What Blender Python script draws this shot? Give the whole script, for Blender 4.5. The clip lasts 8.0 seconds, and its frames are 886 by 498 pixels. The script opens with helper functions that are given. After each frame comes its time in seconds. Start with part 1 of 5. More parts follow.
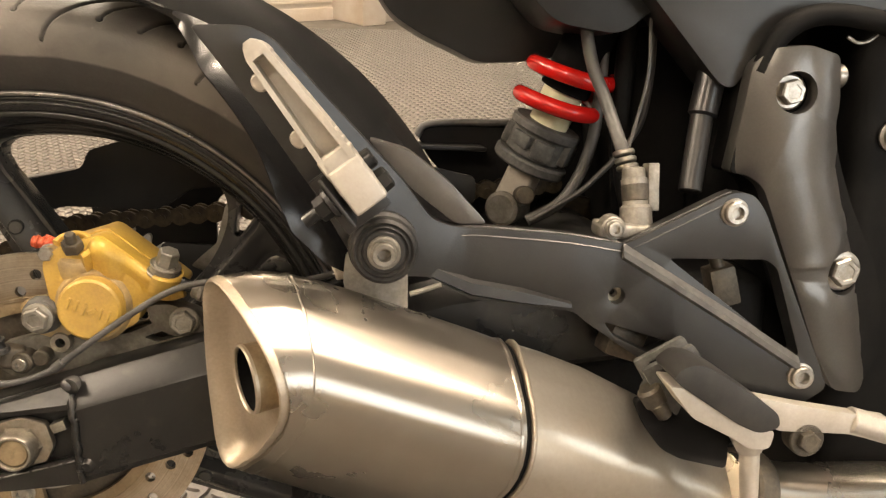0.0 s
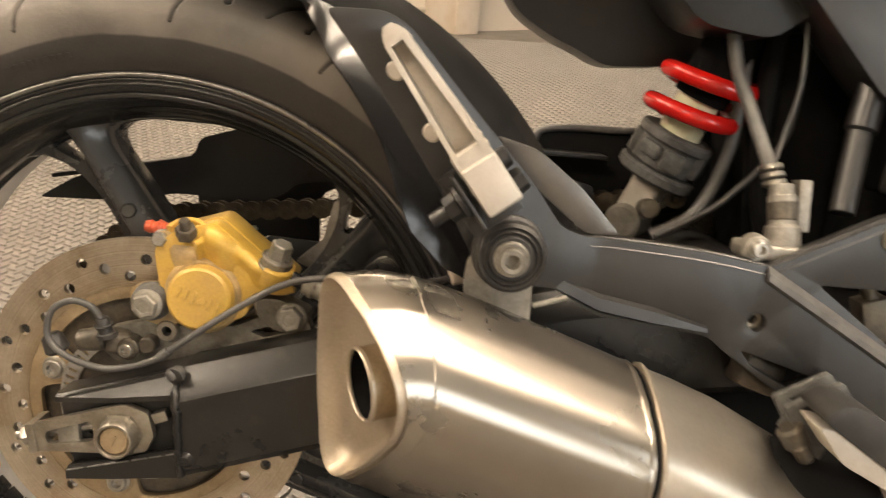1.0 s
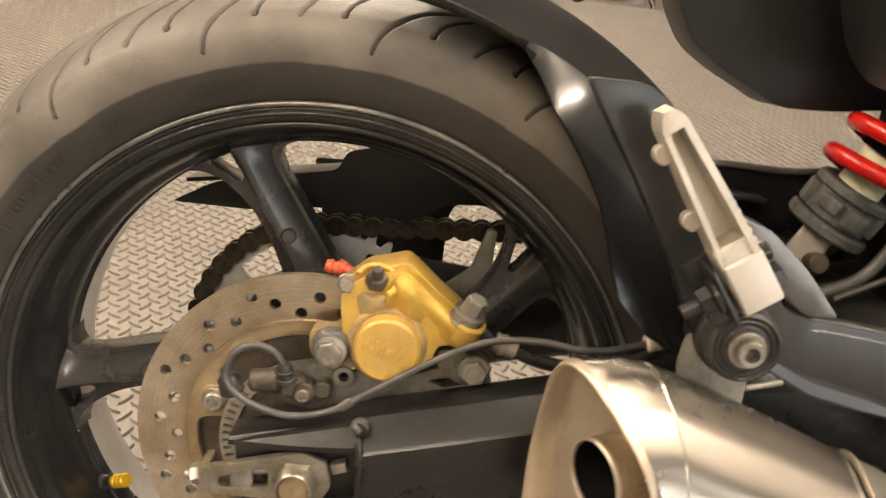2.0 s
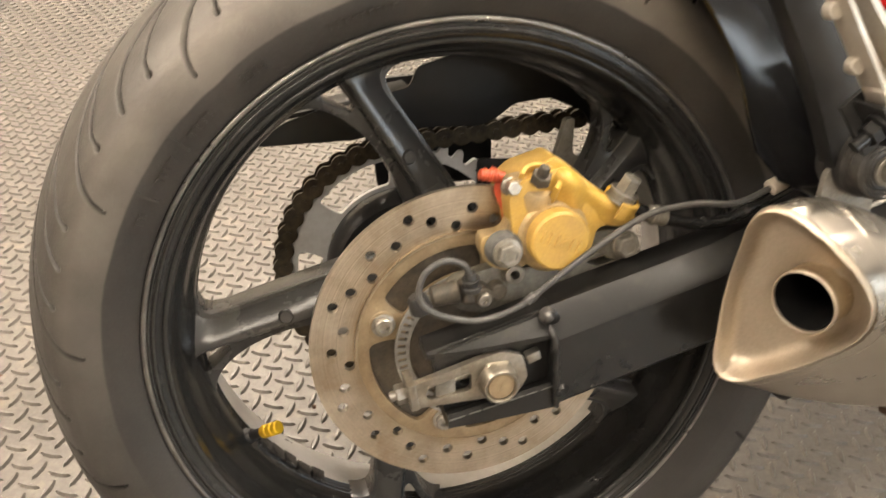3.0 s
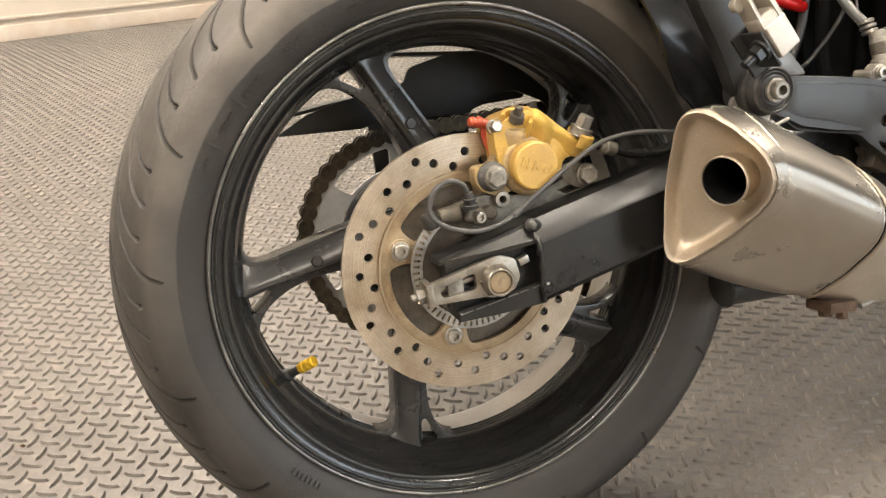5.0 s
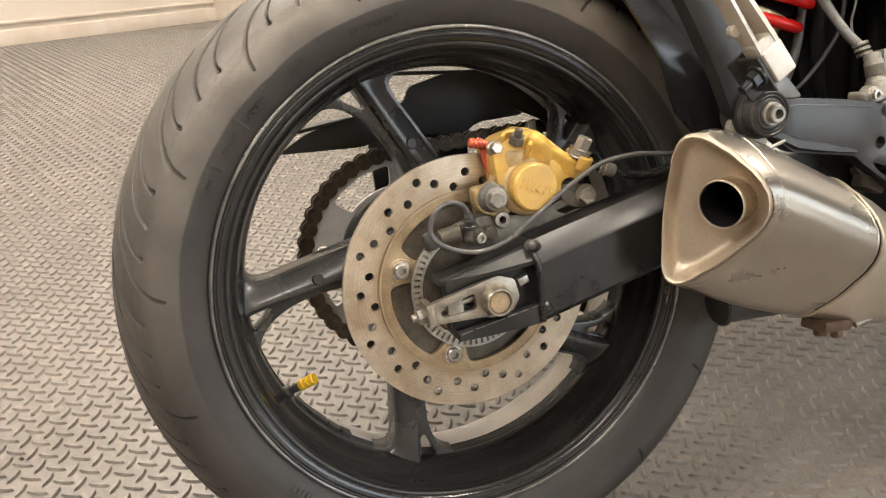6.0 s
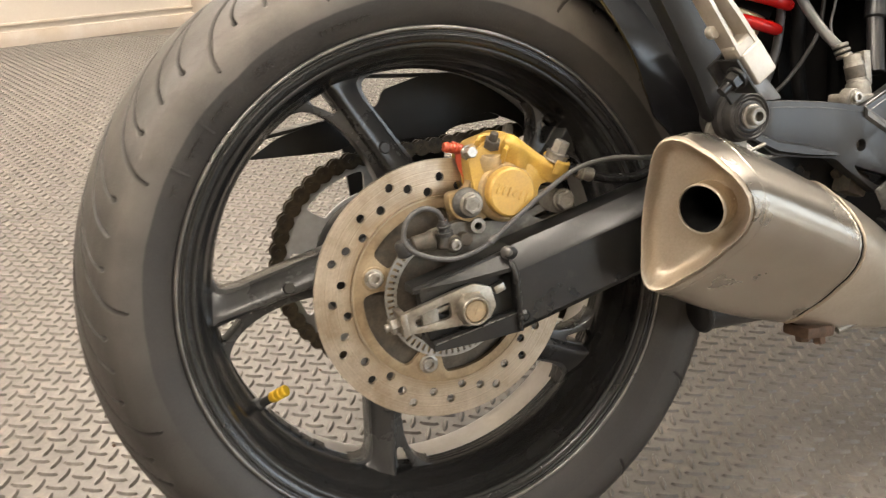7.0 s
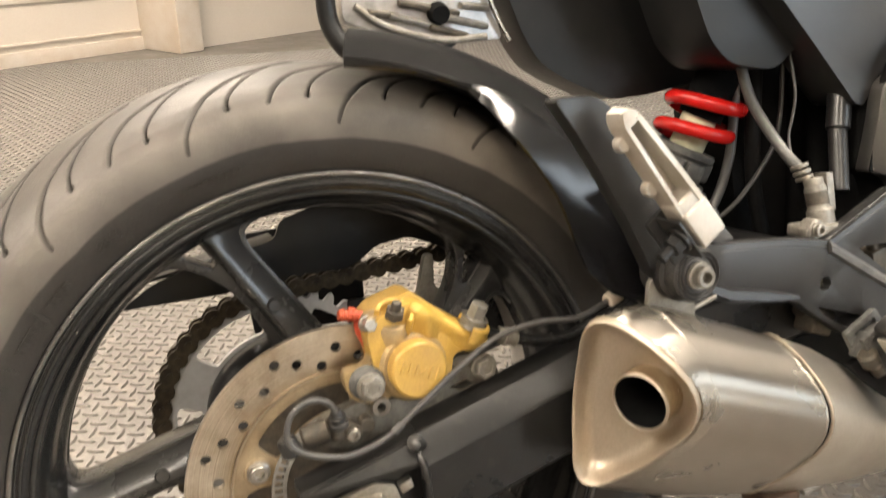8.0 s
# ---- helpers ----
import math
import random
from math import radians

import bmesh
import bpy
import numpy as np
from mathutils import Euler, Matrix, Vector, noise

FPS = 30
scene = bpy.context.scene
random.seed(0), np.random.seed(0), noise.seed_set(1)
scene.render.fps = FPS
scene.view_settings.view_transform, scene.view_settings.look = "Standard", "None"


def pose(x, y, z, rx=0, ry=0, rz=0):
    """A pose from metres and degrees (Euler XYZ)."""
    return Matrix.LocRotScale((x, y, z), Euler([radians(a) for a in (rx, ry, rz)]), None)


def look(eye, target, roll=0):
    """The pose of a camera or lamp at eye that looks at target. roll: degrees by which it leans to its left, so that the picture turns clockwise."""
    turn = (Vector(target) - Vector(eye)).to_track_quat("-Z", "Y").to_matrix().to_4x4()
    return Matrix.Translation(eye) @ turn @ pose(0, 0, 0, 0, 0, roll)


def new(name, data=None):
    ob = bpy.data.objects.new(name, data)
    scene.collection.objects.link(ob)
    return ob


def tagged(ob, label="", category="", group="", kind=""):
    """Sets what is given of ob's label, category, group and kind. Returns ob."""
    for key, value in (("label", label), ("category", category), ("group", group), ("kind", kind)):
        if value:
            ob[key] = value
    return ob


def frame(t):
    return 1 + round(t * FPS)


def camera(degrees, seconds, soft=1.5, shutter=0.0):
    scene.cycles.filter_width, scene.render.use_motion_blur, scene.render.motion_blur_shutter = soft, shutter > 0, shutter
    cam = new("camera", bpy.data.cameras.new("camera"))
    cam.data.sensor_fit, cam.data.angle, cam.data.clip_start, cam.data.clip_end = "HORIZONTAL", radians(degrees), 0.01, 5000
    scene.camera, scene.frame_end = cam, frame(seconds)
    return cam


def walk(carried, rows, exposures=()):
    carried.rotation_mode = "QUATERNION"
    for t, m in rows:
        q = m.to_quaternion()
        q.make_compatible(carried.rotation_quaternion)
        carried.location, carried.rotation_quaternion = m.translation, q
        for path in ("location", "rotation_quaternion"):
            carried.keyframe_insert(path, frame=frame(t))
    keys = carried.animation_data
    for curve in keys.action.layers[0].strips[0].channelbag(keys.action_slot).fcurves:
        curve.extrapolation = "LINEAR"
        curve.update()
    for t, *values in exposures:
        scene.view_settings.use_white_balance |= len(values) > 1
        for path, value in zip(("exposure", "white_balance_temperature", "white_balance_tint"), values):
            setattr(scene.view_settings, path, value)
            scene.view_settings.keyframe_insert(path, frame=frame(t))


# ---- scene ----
cam = camera(57.74, 8.0, soft=1.2, shutter=0.4)
PATH = [
    (0, (0.2417, -0.5591, 0.6852), (0.4234, 1.2706, -0.1019), 1.89),
    (0.5, (0.2287, -0.5591, 0.6906), (0.3713, 1.2810, -0.0799), 2.32),
    (1, (0.2108, -0.5283, 0.6679), (0.2106, 1.3179, -0.1012), 3.26),
    (1.5, (0.1625, -0.4810, 0.6742), (0.0526, 1.3515, -0.1195), 5.86),
    (1.7, (0.1316, -0.4731, 0.6984), (0.0437, 1.3472, -0.1254), 7.15),
    (2.8, (-0.1197, -0.5051, 0.7254), (0.3177, 1.1231, -0.3506), 3.26),
    (3, (-0.1454, -0.4851, 0.7086), (0.2898, 1.1493, -0.3589), 2.73),
    (3.5, (-0.1603, -0.4853, 0.6227), (0.2942, 1.1719, -0.4005), 2.20),
    (4, (-0.1873, -0.5338, 0.6190), (0.3450, 1.1730, -0.2774), 0.02),
    (4.2, (-0.2021, -0.5970, 0.6057), (0.3334, 1.1702, -0.1625), -0.78),
    (5.3, (-0.2297, -0.6704, 0.6477), (0.3337, 1.0758, -0.1481), -0.20),
    (5.5, (-0.2287, -0.6698, 0.6510), (0.3379, 1.0774, -0.1404), -0.15),
    (6, (-0.2336, -0.6684, 0.6515), (0.3351, 1.0821, -0.1309), -0.01),
    (6.5, (-0.2370, -0.6678, 0.6519), (0.3429, 1.0826, -0.1224), 0.04),
    (7, (-0.2199, -0.6522, 0.6456), (0.3894, 1.0893, -0.1263), 0.15),
    (7.5, (-0.1536, -0.5890, 0.6620), (0.4850, 1.1440, -0.1054), -0.03),
    (8, (-0.1172, -0.5285, 0.7263), (0.5615, 1.1920, -0.0349), -0.04),
]
# the clip's white balance cools a little on the way
EXPOSURES = [(0.0, 0.09, 7900, 14), (1.7, 0.14, 7850, 14), (3.0, 0.35, 7180, 12), (4.2, 0.42, 7030, 12), (5.3, 0.31, 6740, 11), (7.0, 0.28, 6760, 11), (8.0, 0.36, 6920, 11)]
walk(cam, [(t, look(eye, target, roll)) for t, eye, target, roll in PATH], EXPOSURES)

# ---- light: a workshop under rows of ceiling tubes ----
world = bpy.data.worlds.new("world")
scene.world = world
world.use_nodes = True
world.node_tree.nodes["Background"].inputs[0].default_value = (1.0, 0.9, 0.78, 1)
world.node_tree.nodes["Background"].inputs[1].default_value = 0.01

ROOM = Matrix.Rotation(radians(33), 4, "Z")
CEIL = 3.0


def tube_lamp(u, v, length, wide, watts):
    """A bare tube below the ceiling: most of its light falls, some goes up to the boards."""
    for share, turn in ((0.42, 0), (0.58, 180)):
        data = bpy.data.lights.new("ceiling_tube", "AREA")
        data.shape, data.size, data.size_y, data.energy = "RECTANGLE", length, wide, watts * share
        data.color = (1.0, 0.94, 0.87)
        new("ceiling_tube", data).matrix_world = ROOM @ Matrix.Translation((u, v, CEIL - 0.16)) @ Matrix.Rotation(radians(turn), 4, "X")


for u, v, wide, watts in ((-1.9, 2.4, 0.07, 135), (1.2, 2.4, 0.07, 215), (-2.5, 0.7, 0.07, 120), (0.5, -0.4, 0.07, 48), (-2.5, -1.9, 0.07, 95), (1.15, -1.3, 0.07, 125)):
    tube_lamp(u, v, 1.5, wide, watts)


# daylight in the two windows behind the camera
for u, watts in ((0.3, 52), (3.9, 34)):
    sky = bpy.data.lights.new("window_daylight", "AREA")
    sky.shape, sky.size, sky.size_y, sky.energy, sky.color = "RECTANGLE", 1.6, 1.6, watts, (0.74, 0.87, 1.0)
    new("window_daylight", sky).matrix_world = ROOM @ Matrix.Translation((u, -3.95, 1.5)) @ Matrix.Rotation(radians(90), 4, "X")

# ---- materials ----
def mat(name, base, rough=0.5, metal=0.0, second=None, scale=30.0, grain=0.0, spots=0.0, bump=0.0, bump_scale=200.0,
        stretch=(1, 1, 1), coat=0.0, rough_var=0.1, spec=0.5):
    """Base colour mixed with a second one by large and small noise, uneven gloss and fine relief."""
    m = bpy.data.materials.new(name)
    m.use_nodes = True
    nt = m.node_tree
    n, l = nt.nodes, nt.links
    b = n["Principled BSDF"]
    b.inputs["Metallic"].default_value = metal
    b.inputs["Coat Weight"].default_value = coat
    b.inputs["Specular IOR Level"].default_value = spec
    tc = n.new("ShaderNodeTexCoord")
    mp = n.new("ShaderNodeMapping")
    mp.inputs["Scale"].default_value = stretch
    l.new(tc.outputs["Object"], mp.inputs[0])
    big = n.new("ShaderNodeTexNoise")
    big.inputs["Scale"].default_value = scale
    big.inputs["Detail"].default_value = 5
    big.inputs["Roughness"].default_value = 0.6
    l.new(mp.outputs[0], big.inputs["Vector"])
    ramp = n.new("ShaderNodeValToRGB")
    ramp.color_ramp.elements[0].position = 0.35
    ramp.color_ramp.elements[1].position = 0.68
    l.new(big.outputs["Fac"], ramp.inputs[0])
    second = second or tuple(c * 0.75 for c in base)
    mix = n.new("ShaderNodeMix")
    mix.data_type = "RGBA"
    mix.inputs["A"].default_value = (*base, 1)
    mix.inputs["B"].default_value = (*second, 1)
    l.new(ramp.outputs[0], mix.inputs["Factor"])
    col = mix.outputs["Result"]
    fine = n.new("ShaderNodeTexNoise")
    fine.inputs["Scale"].default_value = bump_scale
    fine.inputs["Detail"].default_value = 4
    l.new(mp.outputs[0], fine.inputs["Vector"])
    if grain:
        g = n.new("ShaderNodeMix")
        g.data_type, g.blend_type = "RGBA", "OVERLAY"
        g.inputs["Factor"].default_value = grain
        l.new(col, g.inputs["A"])
        l.new(fine.outputs["Color"], g.inputs["B"])
        bw = n.new("ShaderNodeRGBToBW")
        l.new(fine.outputs["Color"], bw.inputs[0])
        l.new(bw.outputs[0], g.inputs["B"])
        col = g.outputs["Result"]
    if spots:
        sp = n.new("ShaderNodeTexNoise")
        sp.inputs["Scale"].default_value = scale * 6
        sp.inputs["Detail"].default_value = 3
        l.new(tc.outputs["Object"], sp.inputs["Vector"])
        sr = n.new("ShaderNodeValToRGB")
        sr.color_ramp.elements[0].position = 0.60
        sr.color_ramp.elements[1].position = 0.72
        l.new(sp.outputs["Fac"], sr.inputs[0])
        sm = n.new("ShaderNodeMath")
        sm.operation = "MULTIPLY"
        sm.inputs[1].default_value = spots
        l.new(sr.outputs[0], sm.inputs[0])
        d = n.new("ShaderNodeMix")
        d.data_type = "RGBA"
        d.inputs["B"].default_value = (0.33, 0.27, 0.2, 1)
        l.new(sm.outputs[0], d.inputs["Factor"])
        l.new(col, d.inputs["A"])
        col = d.outputs["Result"]
    l.new(col, b.inputs["Base Color"])
    mr = n.new("ShaderNodeMapRange")
    mr.inputs["To Min"].default_value = max(0.03, rough - rough_var)
    mr.inputs["To Max"].default_value = min(1.0, rough + rough_var)
    l.new(big.outputs["Fac"], mr.inputs["Value"])
    l.new(mr.outputs[0], b.inputs["Roughness"])
    if bump:
        bp = n.new("ShaderNodeBump")
        bp.inputs["Strength"].default_value = bump
        bp.inputs["Distance"].default_value = 0.001
        l.new(fine.outputs["Fac"], bp.inputs["Height"])
        l.new(bp.outputs[0], b.inputs["Normal"])
    return m


RUBBER = mat("tyre_rubber", (0.0215, 0.0195, 0.0176), 0.50, second=(0.031, 0.0275, 0.024), scale=14, grain=0.3, bump=0.25, bump_scale=500, spec=0.32)


def dusty_tyre(m):
    """Dust sits on the shoulder and the tread; the sidewall near the rim stays darker."""
    nt = m.node_tree
    n, l = nt.nodes, nt.links
    tc = n.new("ShaderNodeTexCoord")
    sub = n.new("ShaderNodeVectorMath")
    sub.operation = "SUBTRACT"
    sub.inputs[1].default_value = (0, 0, 0.312)
    l.new(tc.outputs["Object"], sub.inputs[0])
    flat = n.new("ShaderNodeVectorMath")
    flat.operation = "MULTIPLY"
    flat.inputs[1].default_value = (1, 0, 1)
    l.new(sub.outputs[0], flat.inputs[0])
    size = n.new("ShaderNodeVectorMath")
    size.operation = "LENGTH"
    l.new(flat.outputs[0], size.inputs[0])
    wob = n.new("ShaderNodeTexNoise")
    wob.inputs["Scale"].default_value = 22
    wob.inputs["Detail"].default_value = 6
    l.new(tc.outputs["Object"], wob.inputs["Vector"])
    add = n.new("ShaderNodeMath")
    add.operation = "MULTIPLY_ADD"
    add.inputs[1].default_value = 0.004
    l.new(wob.outputs["Fac"], add.inputs[0])
    l.new(size.outputs["Value"], add.inputs[2])
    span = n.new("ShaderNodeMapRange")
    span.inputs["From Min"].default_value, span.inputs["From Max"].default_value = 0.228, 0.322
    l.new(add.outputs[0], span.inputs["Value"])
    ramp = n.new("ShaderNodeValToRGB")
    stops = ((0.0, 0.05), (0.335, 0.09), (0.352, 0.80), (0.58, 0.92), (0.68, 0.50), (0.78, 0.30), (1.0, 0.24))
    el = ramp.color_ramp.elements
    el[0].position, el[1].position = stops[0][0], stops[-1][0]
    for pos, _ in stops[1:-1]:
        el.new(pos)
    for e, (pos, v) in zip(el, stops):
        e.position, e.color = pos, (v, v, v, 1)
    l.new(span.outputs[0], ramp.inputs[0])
    patch = n.new("ShaderNodeMath")
    patch.operation = "MULTIPLY"
    l.new(ramp.outputs[0], patch.inputs[0])
    soft = n.new("ShaderNodeMapRange")
    soft.inputs["From Min"].default_value, soft.inputs["From Max"].default_value = 0.3, 0.65
    soft.inputs["To Min"].default_value, soft.inputs["To Max"].default_value = 0.55, 1.0
    l.new(wob.outputs["Fac"], soft.inputs["Value"])
    l.new(soft.outputs[0], patch.inputs[1])
    # dust and the stronger light up there, both coloured in by height
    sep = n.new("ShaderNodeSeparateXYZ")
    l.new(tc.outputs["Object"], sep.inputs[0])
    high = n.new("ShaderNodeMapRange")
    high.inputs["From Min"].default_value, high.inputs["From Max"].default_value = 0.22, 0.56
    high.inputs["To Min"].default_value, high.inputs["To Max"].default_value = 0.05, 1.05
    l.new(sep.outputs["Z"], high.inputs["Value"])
    by_height = n.new("ShaderNodeMath")
    by_height.operation = "MULTIPLY"
    l.new(patch.outputs[0], by_height.inputs[0])
    l.new(high.outputs[0], by_height.inputs[1])
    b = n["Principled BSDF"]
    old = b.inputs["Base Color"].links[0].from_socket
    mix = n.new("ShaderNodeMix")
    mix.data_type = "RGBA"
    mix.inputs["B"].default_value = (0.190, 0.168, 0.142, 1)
    l.new(by_height.outputs[0], mix.inputs["Factor"])
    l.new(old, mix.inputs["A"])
    # grooves hold no dust, and their shade is coloured in near black
    clean_shaded = n.new("ShaderNodeAttribute")
    clean_shaded.attribute_name = "clean_shaded"
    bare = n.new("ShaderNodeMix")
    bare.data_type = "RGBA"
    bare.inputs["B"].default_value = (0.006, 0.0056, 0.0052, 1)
    l.new(clean_shaded.outputs["Fac"], bare.inputs["Factor"])
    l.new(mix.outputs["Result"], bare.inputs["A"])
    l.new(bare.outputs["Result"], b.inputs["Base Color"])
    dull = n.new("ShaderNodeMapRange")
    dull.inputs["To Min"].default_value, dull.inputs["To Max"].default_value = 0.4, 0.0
    l.new(clean_shaded.outputs["Fac"], dull.inputs["Value"])
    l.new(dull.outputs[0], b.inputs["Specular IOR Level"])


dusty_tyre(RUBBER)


def ringed(m, brown):
    """Pads have polished the disc in rings; a brown band stays by its inner edge."""
    nt = m.node_tree
    n, l = nt.nodes, nt.links
    tc = n.new("ShaderNodeTexCoord")
    sub = n.new("ShaderNodeVectorMath")
    sub.operation = "SUBTRACT"
    sub.inputs[1].default_value = (0, 0, 0.312)
    flat = n.new("ShaderNodeVectorMath")
    flat.operation = "MULTIPLY"
    flat.inputs[1].default_value = (1, 0, 1)
    size = n.new("ShaderNodeVectorMath")
    size.operation = "LENGTH"
    l.new(tc.outputs["Object"], sub.inputs[0])
    l.new(sub.outputs[0], flat.inputs[0])
    l.new(flat.outputs[0], size.inputs[0])
    rings = n.new("ShaderNodeTexNoise")
    rings.noise_dimensions = "1D"
    rings.inputs["Scale"].default_value = 900
    rings.inputs["Detail"].default_value = 3
    l.new(size.outputs["Value"], rings.inputs["W"])
    b = n["Principled BSDF"]
    old = b.inputs["Base Color"].links[0].from_socket
    line = n.new("ShaderNodeMix")
    line.data_type, line.blend_type = "RGBA", "OVERLAY"
    line.inputs["Factor"].default_value = 0.35
    l.new(old, line.inputs["A"])
    l.new(rings.outputs["Fac"], line.inputs["B"])
    band = n.new("ShaderNodeMapRange")
    band.inputs["From Min"].default_value, band.inputs["From Max"].default_value = 0.0975, 0.0885
    band.inputs["To Min"].default_value, band.inputs["To Max"].default_value = 0.0, 0.55
    l.new(size.outputs["Value"], band.inputs["Value"])
    tint = n.new("ShaderNodeMix")
    tint.data_type = "RGBA"
    tint.inputs["B"].default_value = (*brown, 1)
    l.new(band.outputs[0], tint.inputs["Factor"])
    l.new(line.outputs["Result"], tint.inputs["A"])
    l.new(tint.outputs["Result"], b.inputs["Base Color"])


SATIN = mat("satin_black_paint", (0.012, 0.012, 0.0125), 0.30, second=(0.018, 0.0175, 0.017), scale=18, grain=0.2, bump=0.04, bump_scale=600)
WHEELP = mat("satin_wheel_paint", (0.0125, 0.0122, 0.0118), 0.22, second=(0.018, 0.0175, 0.0168), scale=16, grain=0.15, bump=0.03, bump_scale=600, rough_var=0.06)
# the same wheel paint, lightened for the light on the spokes
SPOKEP = mat("satin_spoke_paint_lit", (0.034, 0.0331, 0.0318), 0.27, second=(0.039, 0.0378, 0.0361), scale=16, grain=0.15, bump=0.03, bump_scale=600, rough_var=0.07)
ARM = mat("black_enamel", (0.011, 0.0107, 0.0104), 0.30, second=(0.017, 0.0164, 0.0156), scale=12, grain=0.25, bump=0.05, bump_scale=500, spots=0.03, spec=0.42)
PLASTIC = mat("grained_black_plastic", (0.009, 0.009, 0.009), 0.42, second=(0.015, 0.0145, 0.014), scale=20, bump=0.12, bump_scale=900, spec=0.32)
DARKGREY = mat("dark_grey_coated_metal", (0.0155, 0.0150, 0.0145), 0.36, second=(0.022, 0.0213, 0.0203), scale=20, grain=0.2, bump=0.06, bump_scale=800, rough_var=0.07)
GLOSS = mat("glossy_black_plastic", (0.008, 0.008, 0.0088), 0.20, second=(0.012, 0.0118, 0.012), scale=15, rough_var=0.05, bump=0.45, bump_scale=24, spec=0.6)
DISC = mat("worn_disc_steel", (0.60, 0.54, 0.45), 0.32, metal=0.9, second=(0.36, 0.285, 0.20), scale=25, grain=0.25, bump=0.12, bump_scale=500)
ringed(DISC, (0.36, 0.27, 0.17))
CARRIER = mat("tarnished_carrier", (0.38, 0.29, 0.18), 0.5, metal=0.6, second=(0.24, 0.17, 0.1), scale=40, grain=0.3, bump=0.15, bump_scale=400)
STEEL = mat("zinc_plated_steel", (0.44, 0.42, 0.385), 0.36, metal=0.9, second=(0.27, 0.24, 0.2), scale=90, grain=0.35, bump=0.1, bump_scale=600)
DULL = mat("dull_cast_alloy", (0.31, 0.292, 0.26), 0.5, metal=0.6, second=(0.18, 0.16, 0.13), scale=60, grain=0.35, bump=0.2, bump_scale=500)
GREASY = mat("greasy_dark_metal", (0.075, 0.066, 0.055), 0.5, metal=0.5, second=(0.14, 0.115, 0.085), scale=70, grain=0.4, bump=0.3, bump_scale=400)
DIRTGOLD = mat("dirty_gold_paint", (0.46, 0.32, 0.14), 0.5, metal=0.2, second=(0.27, 0.2, 0.12), scale=60, grain=0.4, bump=0.2, bump_scale=400)
GOLD = mat("gold_caliper_paint", (0.62, 0.39, 0.075), 0.38, metal=0.1, second=(0.46, 0.29, 0.09), scale=22, grain=0.3, bump=0.12, bump_scale=500, rough_var=0.12)
INOX = mat("brushed_stainless", (0.43, 0.394, 0.342), 0.28, metal=0.96, second=(0.375, 0.34, 0.29), scale=9, rough_var=0.04)


def brushed(m, along, amount):
    """Grinding marks: the gloss is drawn out in one direction."""
    n, l = m.node_tree.nodes, m.node_tree.links
    b = n["Principled BSDF"]
    way = n.new("ShaderNodeCombineXYZ")
    for k in range(3):
        way.inputs[k].default_value = along[k]
    b.inputs["Anisotropic"].default_value = amount
    l.new(way.outputs[0], b.inputs["Tangent"])


brushed(INOX, (0.93, 0.16, -0.33), 0.85)
BRUSHED = mat("satin_stainless", (0.62, 0.57, 0.49), 0.30, metal=0.85, second=(0.52, 0.465, 0.385), scale=12, grain=0.15, rough_var=0.08, bump=0.04, bump_scale=300)
TIP = mat("blasted_stainless", (0.49, 0.425, 0.342), 0.42, metal=0.75, second=(0.45, 0.375, 0.285), scale=16, grain=0.2, bump=0.1, bump_scale=500)
# flat black for the outlet bore, the joint gap and the damper rod
SOOTBLACK = mat("soot_black", (0.004, 0.004, 0.004), 0.9, spec=0.1)
PEG = mat("cast_peg_alloy", (0.6, 0.56, 0.5), 0.5, metal=0.45, second=(0.48, 0.43, 0.36), scale=30, grain=0.15, bump=0.12, bump_scale=500)
FRAMEG = mat("satin_grey_frame_metal", (0.135, 0.128, 0.121), 0.32, metal=0.7, second=(0.11, 0.105, 0.099), scale=14, grain=0.15, bump=0.04, bump_scale=600, rough_var=0.06)
DUSTGREY = mat("dusty_grey_casting", (0.115, 0.112, 0.105), 0.6, metal=0.2, second=(0.05, 0.049, 0.047), scale=80, grain=0.4, bump=0.3, bump_scale=400)
CREAM = mat("cream_label_paper", (0.62, 0.58, 0.42), 0.5, second=(0.5, 0.5, 0.3), scale=150)
LENS = mat("clear_lens_plastic", (0.42, 0.4, 0.38), 0.12, second=(0.2, 0.19, 0.18), scale=40, coat=0.5)
RED = mat("red_spring_paint", (0.62, 0.012, 0.01), 0.25, second=(0.5, 0.012, 0.01), scale=40, coat=0.3)
REDPIN = mat("orange_red_paint", (0.5, 0.085, 0.035), 0.4, second=(0.45, 0.06, 0.03), scale=80, grain=0.3)
RUST = mat("rusty_steel", (0.13, 0.075, 0.045), 0.7, metal=0.3, second=(0.07, 0.045, 0.03), scale=90, grain=0.4, bump=0.4, bump_scale=300)
HOSE = mat("black_rubber_hose", (0.018, 0.0172, 0.0165), 0.5, second=(0.034, 0.031, 0.028), scale=60, bump=0.1)
GREYHOSE = mat("grey_sheathed_cable", (0.085, 0.081, 0.077), 0.45, second=(0.055, 0.052, 0.049), scale=60, bump=0.12)
BRASS = mat("yellow_anodised_cap", (0.8, 0.5, 0.03), 0.35, metal=0.5, second=(0.7, 0.42, 0.03), scale=90)
CHAIN = mat("oily_chain_steel", (0.10, 0.08, 0.055), 0.36, metal=0.8, second=(0.035, 0.03, 0.024), scale=120, grain=0.3, bump=0.1)
SPROCKET = mat("grey_sprocket_steel", (0.55, 0.55, 0.54), 0.45, metal=0.15, second=(0.45, 0.44, 0.42), scale=40, grain=0.2)
AGED = mat("aged_zinc", (0.38, 0.35, 0.30), 0.36, metal=0.85, second=(0.23, 0.20, 0.16), scale=55, grain=0.35, bump=0.12, bump_scale=500)
